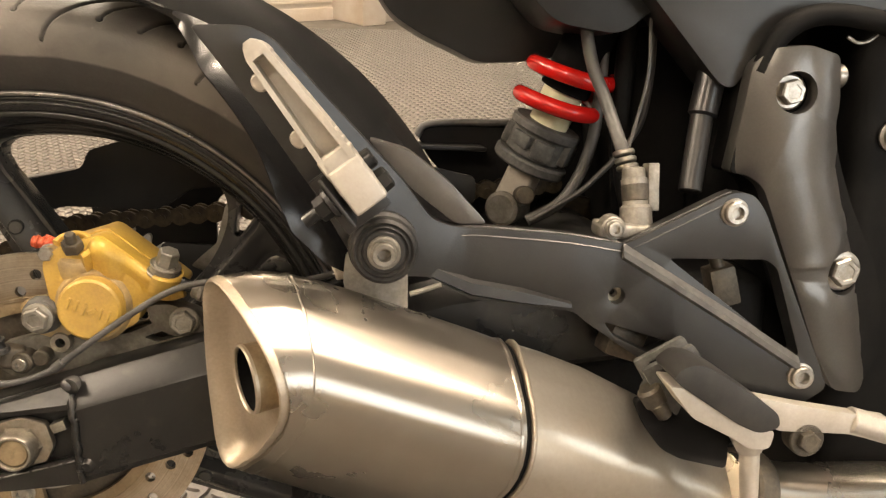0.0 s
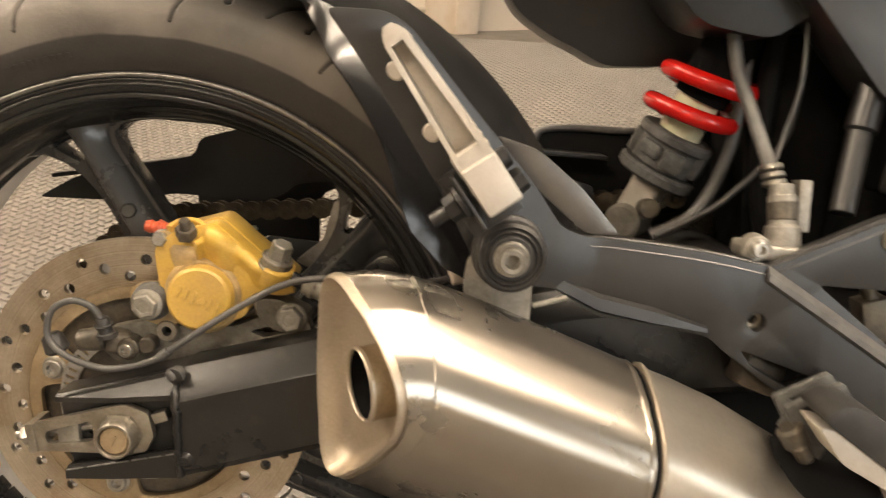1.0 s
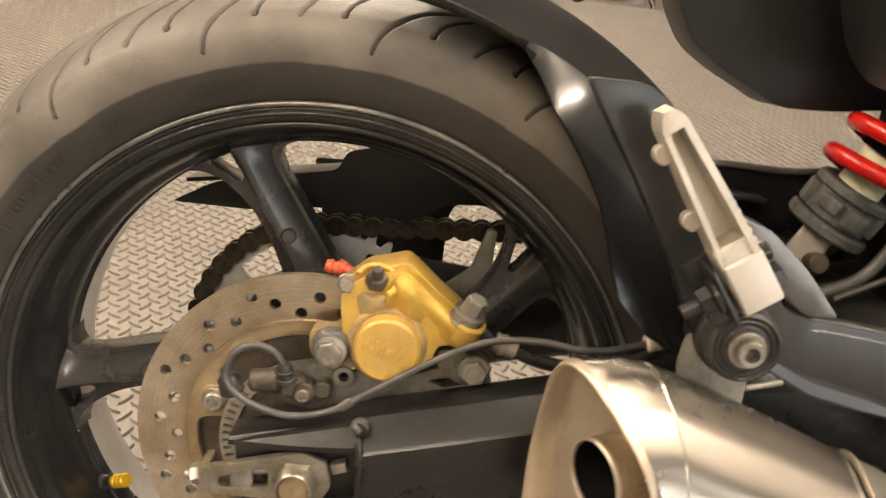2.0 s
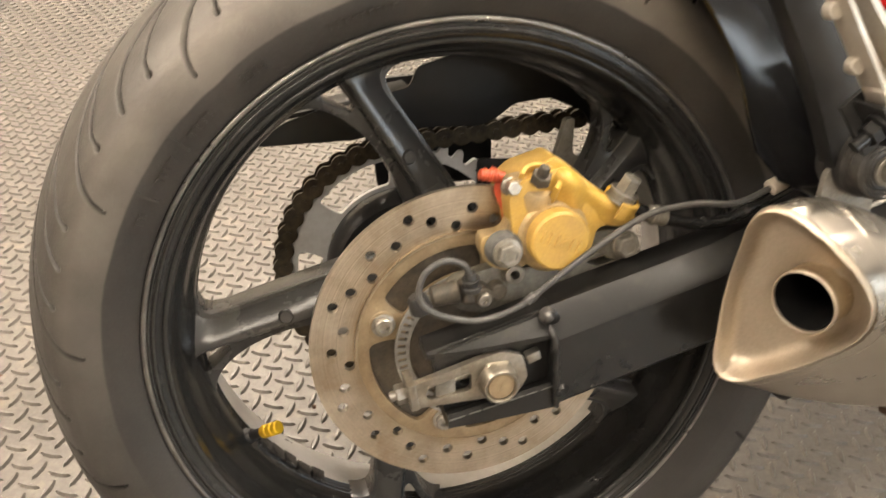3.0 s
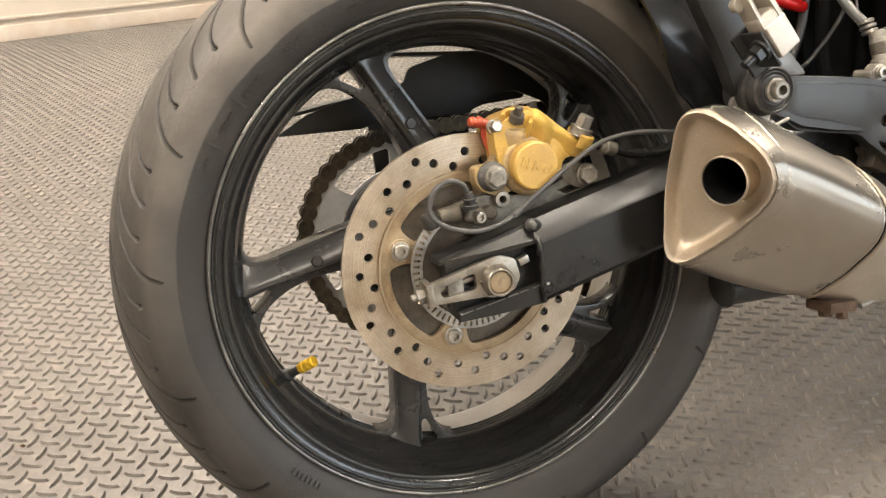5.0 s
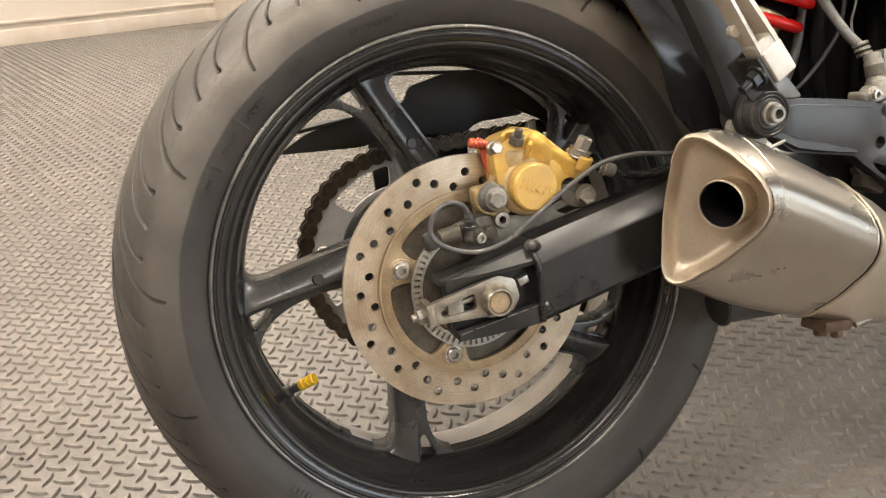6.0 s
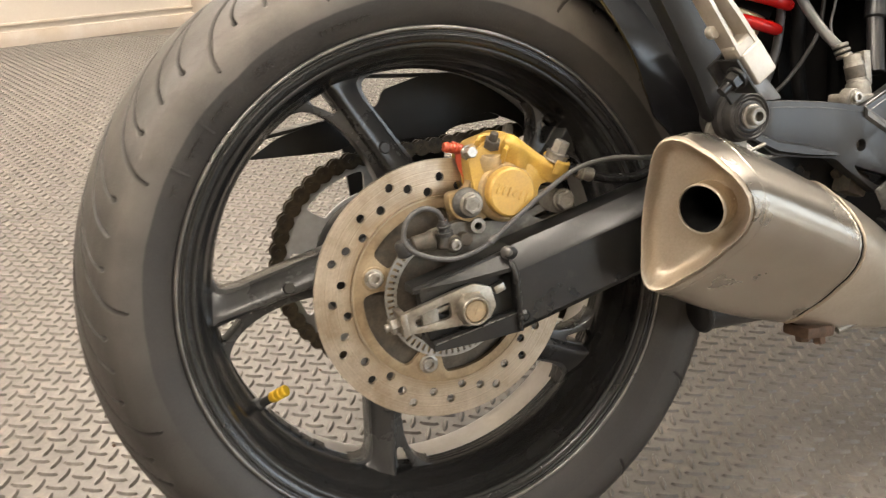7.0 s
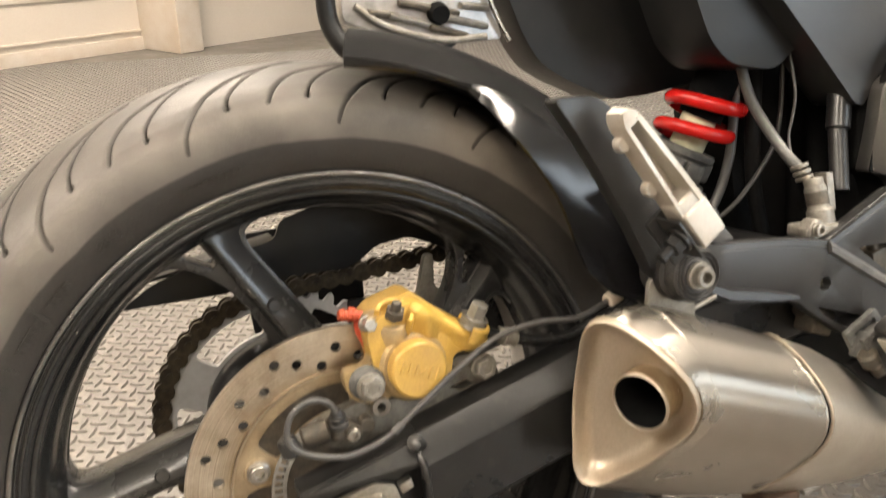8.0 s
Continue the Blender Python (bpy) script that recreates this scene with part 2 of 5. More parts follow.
RINGST = mat("plain_ring_steel", (0.42, 0.41, 0.385), 0.4, metal=0.7, second=(0.3, 0.285, 0.26), scale=70, grain=0.25, bump=0.08)
RIMSHEEN = mat("rim_well_reflection", (0.62, 0.60, 0.57), 0.32, metal=0.4, second=(0.50, 0.48, 0.45), scale=18, grain=0.2)
RIMEDGE = mat("glossy_rim_paint", (0.040, 0.039, 0.0375), 0.20, metal=0.3, second=(0.028, 0.0273, 0.0262), scale=30, grain=0.2)
GRIME = mat("grimy_cast_alloy", (0.20, 0.185, 0.155), 0.5, metal=0.5, second=(0.085, 0.074, 0.058), scale=55, grain=0.45, bump=0.3, bump_scale=400)
LIPMETAL = mat("pale_rim_edge", (0.24, 0.23, 0.215), 0.3, metal=0.8, second=(0.12, 0.115, 0.11), scale=30, grain=0.2)
SHEATH = mat("shiny_black_hose", (0.012, 0.012, 0.012), 0.25, second=(0.02, 0.019, 0.018), scale=60)
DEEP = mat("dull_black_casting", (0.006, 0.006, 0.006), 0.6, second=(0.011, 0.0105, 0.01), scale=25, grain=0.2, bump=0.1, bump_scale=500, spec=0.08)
BARS = mat("scuffed_matting_bars", (0.155, 0.139, 0.122), 0.42, second=(0.110, 0.098, 0.084), scale=60, grain=0.35, bump=0.1, bump_scale=300)
# bare worn edges, and edges lightened for the light that strikes them
EDGEM = mat("rubbed_and_lit_edge", (0.15, 0.145, 0.138), 0.36, metal=0.4, second=(0.09, 0.087, 0.083), scale=40, grain=0.3)
FLOOR = mat("grey_rubber_matting", (0.155, 0.139, 0.122), 0.52, second=(0.120, 0.107, 0.092), scale=5, grain=0.4, spots=0.22, bump=0.2, bump_scale=220)
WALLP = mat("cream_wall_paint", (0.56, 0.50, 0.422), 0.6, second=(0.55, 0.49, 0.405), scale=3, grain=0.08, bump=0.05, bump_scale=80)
WALLT = mat("cream_trim_paint", (0.62, 0.56, 0.48), 0.5, second=(0.52, 0.43, 0.33), scale=5, grain=0.12, bump=0.08, bump_scale=120)
CEILP = mat("pale_ceiling_boards", (0.80, 0.76, 0.70), 0.8, second=(0.68, 0.65, 0.6), scale=3)
# unseen walls, each toned for the light it throws back
WALLM = mat("unseen_south_wall_tone", (0.74, 0.68, 0.59), 0.6, second=(0.68, 0.62, 0.53), scale=3)
WALLD = mat("unseen_side_wall_tone", (0.52, 0.47, 0.40), 0.7, second=(0.45, 0.40, 0.34), scale=2)


# ---- mesh helpers ----
def mesh_of(name, bm, material, smooth=40):
    me = bpy.data.meshes.new(name)
    bmesh.ops.recalc_face_normals(bm, faces=bm.faces[:])
    bm.to_mesh(me)
    bm.free()
    for p in me.polygons:
        p.use_smooth = True
    me.set_sharp_from_angle(angle=radians(smooth))
    for m in material if isinstance(material, (list, tuple)) else (material,):
        me.materials.append(m)
    return me


def part(name, bm, material, parent, label="", smooth=40):
    ob = new(name, mesh_of(name, bm, material, smooth))
    ob.parent = parent
    if label:
        tagged(ob, label)
    return ob


def join(*bms):
    out = bmesh.new()
    for b in bms:
        me = bpy.data.meshes.new("tmp")
        b.to_mesh(me)
        b.free()
        out.from_mesh(me)
        bpy.data.meshes.remove(me)
    return out


def moved(bm, m):
    bmesh.ops.transform(bm, matrix=m, verts=bm.verts[:])
    return bm


def lathe(profile, n=96, centre=(0, 0, 0), closed=True, a0=0.0, a1=360.0):
    """Turns a profile of (radius, y) about an axis along y through centre."""
    bm = bmesh.new()
    full = abs(a1 - a0) >= 359.9
    steps = n if full else n + 1
    rings = []
    for i in range(steps):
        a = radians(a0 + (a1 - a0) * i / n)
        rings.append([bm.verts.new((centre[0] + r * math.cos(a), centre[1] + y, centre[2] + r * math.sin(a))) for r, y in profile])
    k = len(profile)
    for i in range(n):
        p, q = rings[i], rings[(i + 1) % steps]
        for j in range(k if closed else k - 1):
            bm.faces.new((p[j], p[(j + 1) % k], q[(j + 1) % k], q[j]))
    if not full and closed:
        bm.faces.new(rings[0])
        bm.faces.new(rings[-1])
    return bm


def rod(p0, p1, r0, r1=None, n=20, bevel=0.0):
    """A round bar from p0 to p1, its ends eased."""
    p0, p1 = Vector(p0), Vector(p1)
    r1 = r0 if r1 is None else r1
    length = (p1 - p0).length
    bm = bmesh.new()
    turn = (p1 - p0).to_track_quat("Z", "Y").to_matrix().to_4x4()
    prof = [(0, r0)] if not bevel else [(0, r0 - bevel), (bevel, r0)]
    prof += [(length, r1)] if not bevel else [(length - bevel, r1), (length, r1 - bevel)]
    rings = [[bm.verts.new((r * math.cos(2 * math.pi * i / n), r * math.sin(2 * math.pi * i / n), z)) for i in range(n)] for z, r in prof]
    for a, b in zip(rings, rings[1:]):
        for i in range(n):
            bm.faces.new((a[i], a[(i + 1) % n], b[(i + 1) % n], b[i]))
    bm.faces.new(rings[0][::-1])
    bm.faces.new(rings[-1])
    return moved(bm, Matrix.Translation(p0) @ turn)


def smooth_line(points, per=8):
    """Catmull-Rom through the points."""
    p = [Vector(q) for q in points]
    p = [2 * p[0] - p[1]] + p + [2 * p[-1] - p[-2]]
    out = []
    for i in range(1, len(p) - 2):
        for j in range(per):
            t = j / per
            out.append(0.5 * (2 * p[i] + (p[i + 1] - p[i - 1]) * t + (2 * p[i - 1] - 5 * p[i] + 4 * p[i + 1] - p[i + 2]) * t * t
                              + (3 * p[i] - p[i - 1] - 3 * p[i + 1] + p[i + 2]) * t ** 3))
    out.append(p[-2])
    return out


def tube(points, r, n=12, per=8, taper=None):
    """A bent round hose or bar through the points."""
    line = smooth_line(points, per)
    bm = bmesh.new()
    rings, up = [], Vector((0.3, 0.2, 1)).normalized()
    for i, c in enumerate(line):
        d = (line[min(i + 1, len(line) - 1)] - line[max(i - 1, 0)]).normalized()
        side = d.cross(up)
        side = side.normalized() if side.length > 1e-4 else Vector((1, 0, 0))
        up = side.cross(d).normalized()
        rr = r if taper is None else r + (taper - r) * i / (len(line) - 1)
        rings.append([bm.verts.new(c + rr * (math.cos(2 * math.pi * k / n) * side + math.sin(2 * math.pi * k / n) * up)) for k in range(n)])
    for a, b in zip(rings, rings[1:]):
        for k in range(n):
            bm.faces.new((a[k], a[(k + 1) % n], b[(k + 1) % n], b[k]))
    bm.faces.new(rings[0][::-1])
    bm.faces.new(rings[-1])
    return bm


def rounded(outline, r, seg=4):
    """An outline with its corners rounded off."""
    out, k = [], len(outline)
    for i in range(k):
        p, a, b = Vector(outline[i]), Vector(outline[i - 1]), Vector(outline[(i + 1) % k])
        da, db = min(r, (a - p).length * 0.45), min(r, (b - p).length * 0.45)
        s, e = p + (a - p).normalized() * da, p + (b - p).normalized() * db
        for j in range(seg + 1):
            t = j / seg
            out.append((1 - t) ** 2 * s + 2 * t * (1 - t) * p + t * t * e)
    return out


def circle(x, z, r, n=16):
    return [(x + r * math.cos(2 * math.pi * i / n), z + r * math.sin(2 * math.pi * i / n)) for i in range(n)]


def plate(loops, y0, y1, bevel=0.0):
    """A plate in the x-z plane from y0 to y1; the first loop is its outline, the others are holes through it."""
    bm = bmesh.new()
    edges = []
    for loop in loops:
        vs = [bm.verts.new((p[0], y0, p[1])) for p in loop]
        edges += [bm.edges.new((vs[i], vs[(i + 1) % len(vs)])) for i in range(len(vs))]
    bmesh.ops.triangle_fill(bm, use_beauty=True, edges=edges)
    got = bmesh.ops.extrude_face_region(bm, geom=bm.faces[:])
    bmesh.ops.translate(bm, vec=(0, y1 - y0, 0), verts=[v for v in got["geom"] if isinstance(v, bmesh.types.BMVert)])
    if bevel:
        bmesh.ops.recalc_face_normals(bm, faces=bm.faces[:])
        rims = [e for e in bm.edges if len(e.link_faces) == 2 and e.calc_face_angle(0) > 1.2]
        bmesh.ops.bevel(bm, geom=rims, offset=bevel, segments=2, profile=0.6, affect="EDGES", clamp_overlap=True)
    return bm


def block(size, m, bevel=0.003, seg=2):
    bm = bmesh.new()
    bmesh.ops.create_cube(bm, size=1.0)
    bmesh.ops.scale(bm, vec=size, verts=bm.verts[:])
    if bevel:
        bmesh.ops.bevel(bm, geom=bm.edges[:], offset=bevel, segments=seg, profile=0.6, affect="EDGES", clamp_overlap=True)
    return moved(bm, m)


def loft(rings, cap0=True, cap1=True):
    """Skin over rings of equal count."""
    bm = bmesh.new()
    vs = [[bm.verts.new(p) for p in ring] for ring in rings]
    n = len(vs[0])
    for a, b in zip(vs, vs[1:]):
        for i in range(n):
            bm.faces.new((a[i], a[(i + 1) % n], b[(i + 1) % n], b[i]))
    if cap0:
        bm.faces.new(vs[0][::-1])
    if cap1:
        bm.faces.new(vs[-1])
    return bm


def prism(outline, p0, p1, bevel=0.0):
    """A polygon outline of (x, z) pushed from y0 to y1 with eased edges."""
    return plate([outline], p0, p1, bevel)


def bolt(x, y, z, r, h, socket=0.5, flange=0.0, hexagon=False, n=24):
    """A screw head facing -y with its base at y: round with a hex socket, or a plain hexagon."""
    bm = bmesh.new()
    k = 6 if hexagon else n

    def ring(rr, yy, count):
        return [bm.verts.new((x + rr * math.cos(2 * math.pi * i / count + 0.3), yy, z + rr * math.sin(2 * math.pi * i / count + 0.3))) for i in range(count)]

    def skin(a, b):
        for i in range(len(a)):
            bm.faces.new((a[i], a[(i + 1) % len(a)], b[(i + 1) % len(b)], b[i]))

    rings = []
    if flange:
        f = [ring(flange, y, n), ring(flange, y - h * 0.25, n), ring(flange * 0.9, y - h * 0.33, n)]
        skin(f[0], f[1]), skin(f[1], f[2])
        bm.faces.new(f[2])
    rings = [ring(r, y, k), ring(r, y - h * 0.86, k), ring(r * 0.88, y - h, k)]
    skin(rings[0], rings[1]), skin(rings[1], rings[2])
    if socket and not hexagon:
        s0 = ring(r * socket, y - h, n)
        skin(rings[2], s0)
        s1 = ring(r * socket * 0.94, y - h * 0.35, n)
        skin(s0, s1)
        bm.faces.new(s1)
    else:
        c = ring(r * 0.6, y - h, k)
        skin(rings[2], c)
        c2 = ring(r * 0.55, y - h * 0.94, k)
        skin(c, c2)
        bm.faces.new(c2)
    return bm


# ---- setting ----
def room_box(name, size, u, v, z, material, label, category="", bevel=0.0, kind="structure"):
    bm = block(size, Matrix.Identity(4), bevel)
    ob = new(name, mesh_of(name, bm, material))
    ob.matrix_world = ROOM @ Matrix.Translation((u, v, z))
    return tagged(ob, label, category, kind=kind)


WALL_V = 3.95
room_box("floor", (16, 9, 0.1), 0, 0.0, -0.05, FLOOR, "worn grey-beige rubber matting with raised diamond bars", "floor")
room_box("wall_north", (16, 0.15, CEIL), 0, WALL_V + 0.075, CEIL / 2, WALLP, "cream painted workshop wall", "wall")
# the south and side walls are unseen, toned for the light they return
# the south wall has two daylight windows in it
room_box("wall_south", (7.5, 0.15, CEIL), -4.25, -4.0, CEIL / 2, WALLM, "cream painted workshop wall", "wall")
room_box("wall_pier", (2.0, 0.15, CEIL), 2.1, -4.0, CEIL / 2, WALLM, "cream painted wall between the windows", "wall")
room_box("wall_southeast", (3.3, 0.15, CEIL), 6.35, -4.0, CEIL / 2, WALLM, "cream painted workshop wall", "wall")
for k, u in enumerate((0.3, 3.9)):
    room_box("wall_sill", (1.6, 0.15, 0.7), u, -4.0, 0.35, WALLM, "cream painted wall under the window", "wall")
    room_box("wall_lintel", (1.6, 0.15, 0.6), u, -4.0, 2.7, WALLM, "cream painted wall over the window", "wall")
    room_box(f"window_{k + 1}", (0.05, 0.08, 1.6), u, -4.02, 1.5, WALLT, "cream painted window post", "window")
room_box("wall_west", (0.15, 8.2, CEIL), -7.5, 0, CEIL / 2, WALLD, "unseen side wall, toned for its reflections", "wall")
room_box("wall_east", (0.15, 8.2, CEIL), 7.5, 0, CEIL / 2, WALLD, "unseen side wall, toned for its reflections", "wall")
room_box("ceiling", (16, 9, 0.1), 0, 0, CEIL + 0.05, CEILP, "grey boarded ceiling", "ceiling")

# ---- motorcycle: everything below stands in its own upright frame, x ahead, y to its left ----
LEAN = Matrix.Translation((0, -0.0168, 0.0077)) @ Matrix.Rotation(radians(-11.4), 4, "X")
bike = new("motorcycle")
bike.matrix_world = LEAN
tagged(bike, "black motorcycle with gold brake caliper leaning on its stand", "motorcycle")
AXLE = (0, 0, 0.312)
AX, AZ = 0.0, 0.312


def polar(r, a):
    return (AX + r * math.cos(radians(a)), AZ + r * math.sin(radians(a)))


def arc(r, a0, a1, n=10):
    return [polar(r, a0 + (a1 - a0) * i / n) for i in range(n + 1)]


# -- rear wheel --
rim_half = [(p.x, p.y) for p in smooth_line([(r, y, 0) for r, y in ((0.2335, 0.0640), (0.2322, 0.0652), (0.2308, 0.0668), (0.2280, 0.0675), (0.2245, 0.0668), (0.2216, 0.0652), (0.2192, 0.0622),
            (0.2172, 0.0580), (0.2155, 0.0520), (0.2105, 0.0440), (0.2085, 0.0380), (0.2062, 0.0285), (0.2025, 0.0200), (0.2008, 0.0120), (0.2005, 0.0))], 4)]
rim_prof = [(r, -y) for r, y in rim_half] + [(r, y) for r, y in rim_half[-2::-1]] + [(0.226, 0.05), (0.208, 0.02), (0.208, -0.02), (0.226, -0.05)]
wheel = part("rear_wheel", lathe(rim_prof, 180, AXLE), WHEELP, bike, "satin black cast alloy rear wheel", 30)

# added skin behind the spokes; its pale colour is the wall's reflection
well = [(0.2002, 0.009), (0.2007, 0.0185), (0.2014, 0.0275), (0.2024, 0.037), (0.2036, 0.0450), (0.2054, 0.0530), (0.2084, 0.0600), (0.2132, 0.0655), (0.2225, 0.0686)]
part("rim_well_sheen", lathe(well + [(r + 0.0008, y) for r, y in well[::-1]], 180, AXLE), RIMSHEEN, wheel, "pale skin over the inner rim well, wall reflection in its colour", 30)
for ridge_y in (-0.004, 0.001, 0.006):
    part("rim_ridge", lathe([(0.2010 + 0.0012 * math.cos(t), ridge_y + 0.0011 * math.sin(t)) for t in np.linspace(0, 2 * math.pi, 9)[:-1]], 160, AXLE), WHEELP, wheel, "", 60)
# steps added for the flange's highlight lines, lighter and glossier than the wheel
for step_r, step_y, step_w in ((0.2186, -0.0618, 0.0024), (0.2262, -0.0675, 0.0012), (0.2295, -0.0676, 0.0010)):
    part("flange_step", lathe([(step_r + step_w * math.cos(t), step_y + step_w * math.sin(t)) for t in np.linspace(0, 2 * math.pi, 11)[:-1]], 200, AXLE), RIMEDGE, wheel, "glossy step of the rim flange", 60)
lip = [(0.2326 + 0.0020 * math.cos(t), -0.0680 - 0.0020 * math.sin(t)) for t in np.linspace(0, 2 * math.pi, 13)[:-1]]
part("rim_lip", lathe(lip, 200, AXLE), LIPMETAL, wheel, "pale metal rolled rim edge", 60)


def tyre_mesh():
    """Dense turned tyre; the tread grooves are sunk into it."""
    half = [(0.2265, 0.0570), (0.2310, 0.0650), (0.2350, 0.0690), (0.2370, 0.0692), (0.2400, 0.0715), (0.2520, 0.0765), (0.2640, 0.0790), (0.2740, 0.0795),
            (0.2825, 0.0778), (0.2900, 0.0725), (0.2975, 0.0620), (0.3045, 0.0480), (0.3105, 0.0325), (0.3150, 0.0160), (0.3165, 0.0)]
    prof = np.array([(r, -y) for r, y in half] + [(r, y) for r, y in half[-2::-1]])
    run = np.r_[0, np.cumsum(np.hypot(*np.diff(prof, axis=0).T))]
    fine = np.r_[np.linspace(0, run[6], 16)[:-1], np.linspace(run[6], run[-7], 200), np.linspace(run[-7], run[-1], 10)[1:]]
    pr, py = np.interp(fine, run, prof[:, 0]), np.interp(fine, run, prof[:, 1])
    for _ in range(12):
        pr[3:-3] = (pr[2:-4] + 2 * pr[3:-3] + pr[4:-2]) / 4
        py[3:-3] = (py[2:-4] + 2 * py[3:-3] + py[4:-2]) / 4
    n, k = 2400, len(fine)
    ang = np.linspace(0, 360, n, endpoint=False)
    across = fine - run[len(half) - 1]
    # grooves in one repeat of the tread: (degrees along, metres across from the crown), width, depth
    step = 22.5
    thin = [(-0.25, -0.0780), (-1.0, -0.067), (-2.8, -0.054), (-5.0, -0.041), (-7.6, -0.029), (-10.4, -0.018), (-13.2, -0.009)]
    wide = [(18.2, -0.098), (17.5, -0.0888), (15.6, -0.0756), (12.4, -0.0563), (8.2, -0.0401), (3.8, -0.027), (-0.5, -0.017)]
    short = [(5.4, -0.0805), (3.6, -0.0640), (0.6, -0.0470), (-2.8, -0.0370), (-6.4, -0.027), (-10.0, -0.018)]
    dot = [(-0.25, -0.0780), (-0.2, -0.0786)]
    grooves = [(thin, 0.0009, 0.0070), ([(a + 11.25, b) for a, b in thin], 0.0009, 0.0070), (dot, 0.0021, 0.0070), ([(a + 11.25, b) for a, b in dot], 0.0021, 0.0070), (wide, 0.0017, 0.0030), (short, 0.0017, 0.0030)]
    # sampled nearest distance within one repeat, both flanks, the far one half a repeat on
    m = n // 16
    sink = np.zeros((m, k))
    for pts, broad, deep in grooves:
        line = np.array([(p.x, p.y) for p in smooth_line([(a, b, 0) for a, b in pts], 10)])
        for flank, off in ((1, 0.0), (-1, 5.6)):
            for shift in (-1, 0, 1):
                a = np.radians(line[:, 0] + off + shift * step) * 0.3
                b = line[:, 1] * flank
                d = np.min(np.hypot(np.radians(ang[:m, None, None]) * 0.3 - a, across[None, :, None] - b), axis=2)
                sink = np.maximum(sink, deep * np.clip((broad - d) / 0.0007 + 0.5, 0, 1))
    sink = np.tile(sink, (16, 1))
    r = pr[None, :] - sink
    rad = np.radians(ang)[:, None]
    co = np.stack([r * np.cos(rad), np.broadcast_to(py, r.shape), r * np.sin(rad) + AZ], -1).reshape(-1, 3)
    i, j = np.meshgrid(np.arange(n), np.arange(k - 1), indexing="ij")
    i2 = (i + 1) % n
    faces = np.stack([i * k + j, i2 * k + j, i2 * k + j + 1, i * k + j + 1], -1).reshape(-1, 4)
    me = bpy.data.meshes.new("tyre")
    me.from_pydata(co.tolist(), [], faces.tolist())
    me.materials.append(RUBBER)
    me.attributes.new("clean_shaded", "FLOAT", "POINT").data.foreach_set("value", np.clip(sink / 0.0045, 0, 1).astype(np.float32).ravel())
    for p in me.polygons:
        p.use_smooth = True
    return me


tyre = new("tyre", tyre_mesh())
tyre.parent = wheel
tagged(tyre, "dusty black radial tyre with curved tread grooves")


def spoke_mesh():
    """A cast arm with drafted, rounded flanks on a thinner web; the web sweeps into the rim and has a small three-cornered opening."""
    web = [(p.x, p.y) for p in smooth_line([(x, z, 0) for x, z in ((0.050, 0.012), (0.080, 0.0135), (0.109, 0.0185), (0.1325, 0.0245), (0.1555, 0.0350), (0.1730, 0.0490), (0.1825, 0.0635), (0.1845, 0.0765), (0.1800, 0.0910))], 4)]
    web += [(0.206 * math.cos(radians(a)), 0.206 * math.sin(radians(a))) for a in (29, 24, 18, 12, 6, 0, -3.4)]
    web += [(0.2004, -0.0075), (0.1985, 0.0015), (0.1945, 0.0072), (0.1890, 0.0085), (0.1777, 0.0060), (0.1506, -0.0055), (0.1061, -0.0235), (0.05, -0.046)]
    hole = rounded([(0.1995, 0.0455), (0.1775, 0.0355), (0.1735, 0.0385), (0.1890, 0.0580), (0.1955, 0.0590)], 0.004, 4)
    body = plate([web, hole], -0.0105, 0.016, 0.0028)
    rings = []
    for x, right, face_r, face_l, front in ((0.050, -0.046, -0.040, -0.012, -0.0260), (0.085, -0.032, -0.0250, -0.0005, -0.0258), (0.112, -0.0210, -0.0140, 0.0060, -0.0252), (0.133, -0.0125, -0.0045, 0.0137, -0.0246),
                                            (0.155, -0.0035, 0.0035, 0.0221, -0.0240), (0.172, 0.0038, 0.0105, 0.0280, -0.0237), (0.186, 0.0085, 0.0170, 0.0330, -0.0237), (0.195, 0.0078, 0.0182, 0.0365, -0.0236), (0.201, 0.0020, 0.0155, 0.0410, -0.0238), (0.2085, -0.0060, 0.0120, 0.0470, -0.0250)):
        sec = ((0.012, right), (-0.002, right + 0.0004), (-0.0085, right * 0.75 + face_r * 0.25), (-0.0130, right * 0.35 + face_r * 0.65), (front + 0.0085, face_r + 0.0008), (front + 0.0060, face_r + 0.0040), (front + 0.0028, face_r * 0.45 + face_l * 0.55),
               (front + 0.0006, face_l - 0.0028), (front + 0.0009, face_l - 0.0010), (front + 0.0030, face_l + 0.0005), (-0.0155, face_l + 0.0030), (-0.004, face_l + 0.0056), (0.012, face_l + 0.0060))
        rings.append([Vector((x, y, z)) for y, z in sec])
    return join(loft(rings), body)


spoke_data = mesh_of("spoke", spoke_mesh(), SPOKEP, 38)
boss_data = mesh_of("spoke_boss", rod((0.133, -0.0245, 0.0055), (0.133, -0.017, 0.0075), 0.0055, 0.0066, 20, 0.0008), SPOKEP)
for k in range(5):
    for name, data in (("spoke", spoke_data), ("spoke_boss", boss_data)):
        ob = new(name, data)
        ob.parent = wheel
        ob.matrix_local = Matrix.Translation(AXLE) @ Matrix.Rotation(-radians(101.6 + 72 * k), 4, "Y")
part("hub", lathe([(0.014, -0.066), (0.048, -0.066), (0.056, -0.05), (0.058, -0.02), (0.058, 0.03), (0.066, 0.05), (0.066, 0.08), (0.014, 0.08)], 64, AXLE), SATIN, wheel)
vx, vz = polar(0.1995, 211.2)
valve_dir = Vector((0.030, -0.022, 0.020)).normalized()
vbase = Vector((vx, -0.008, vz))
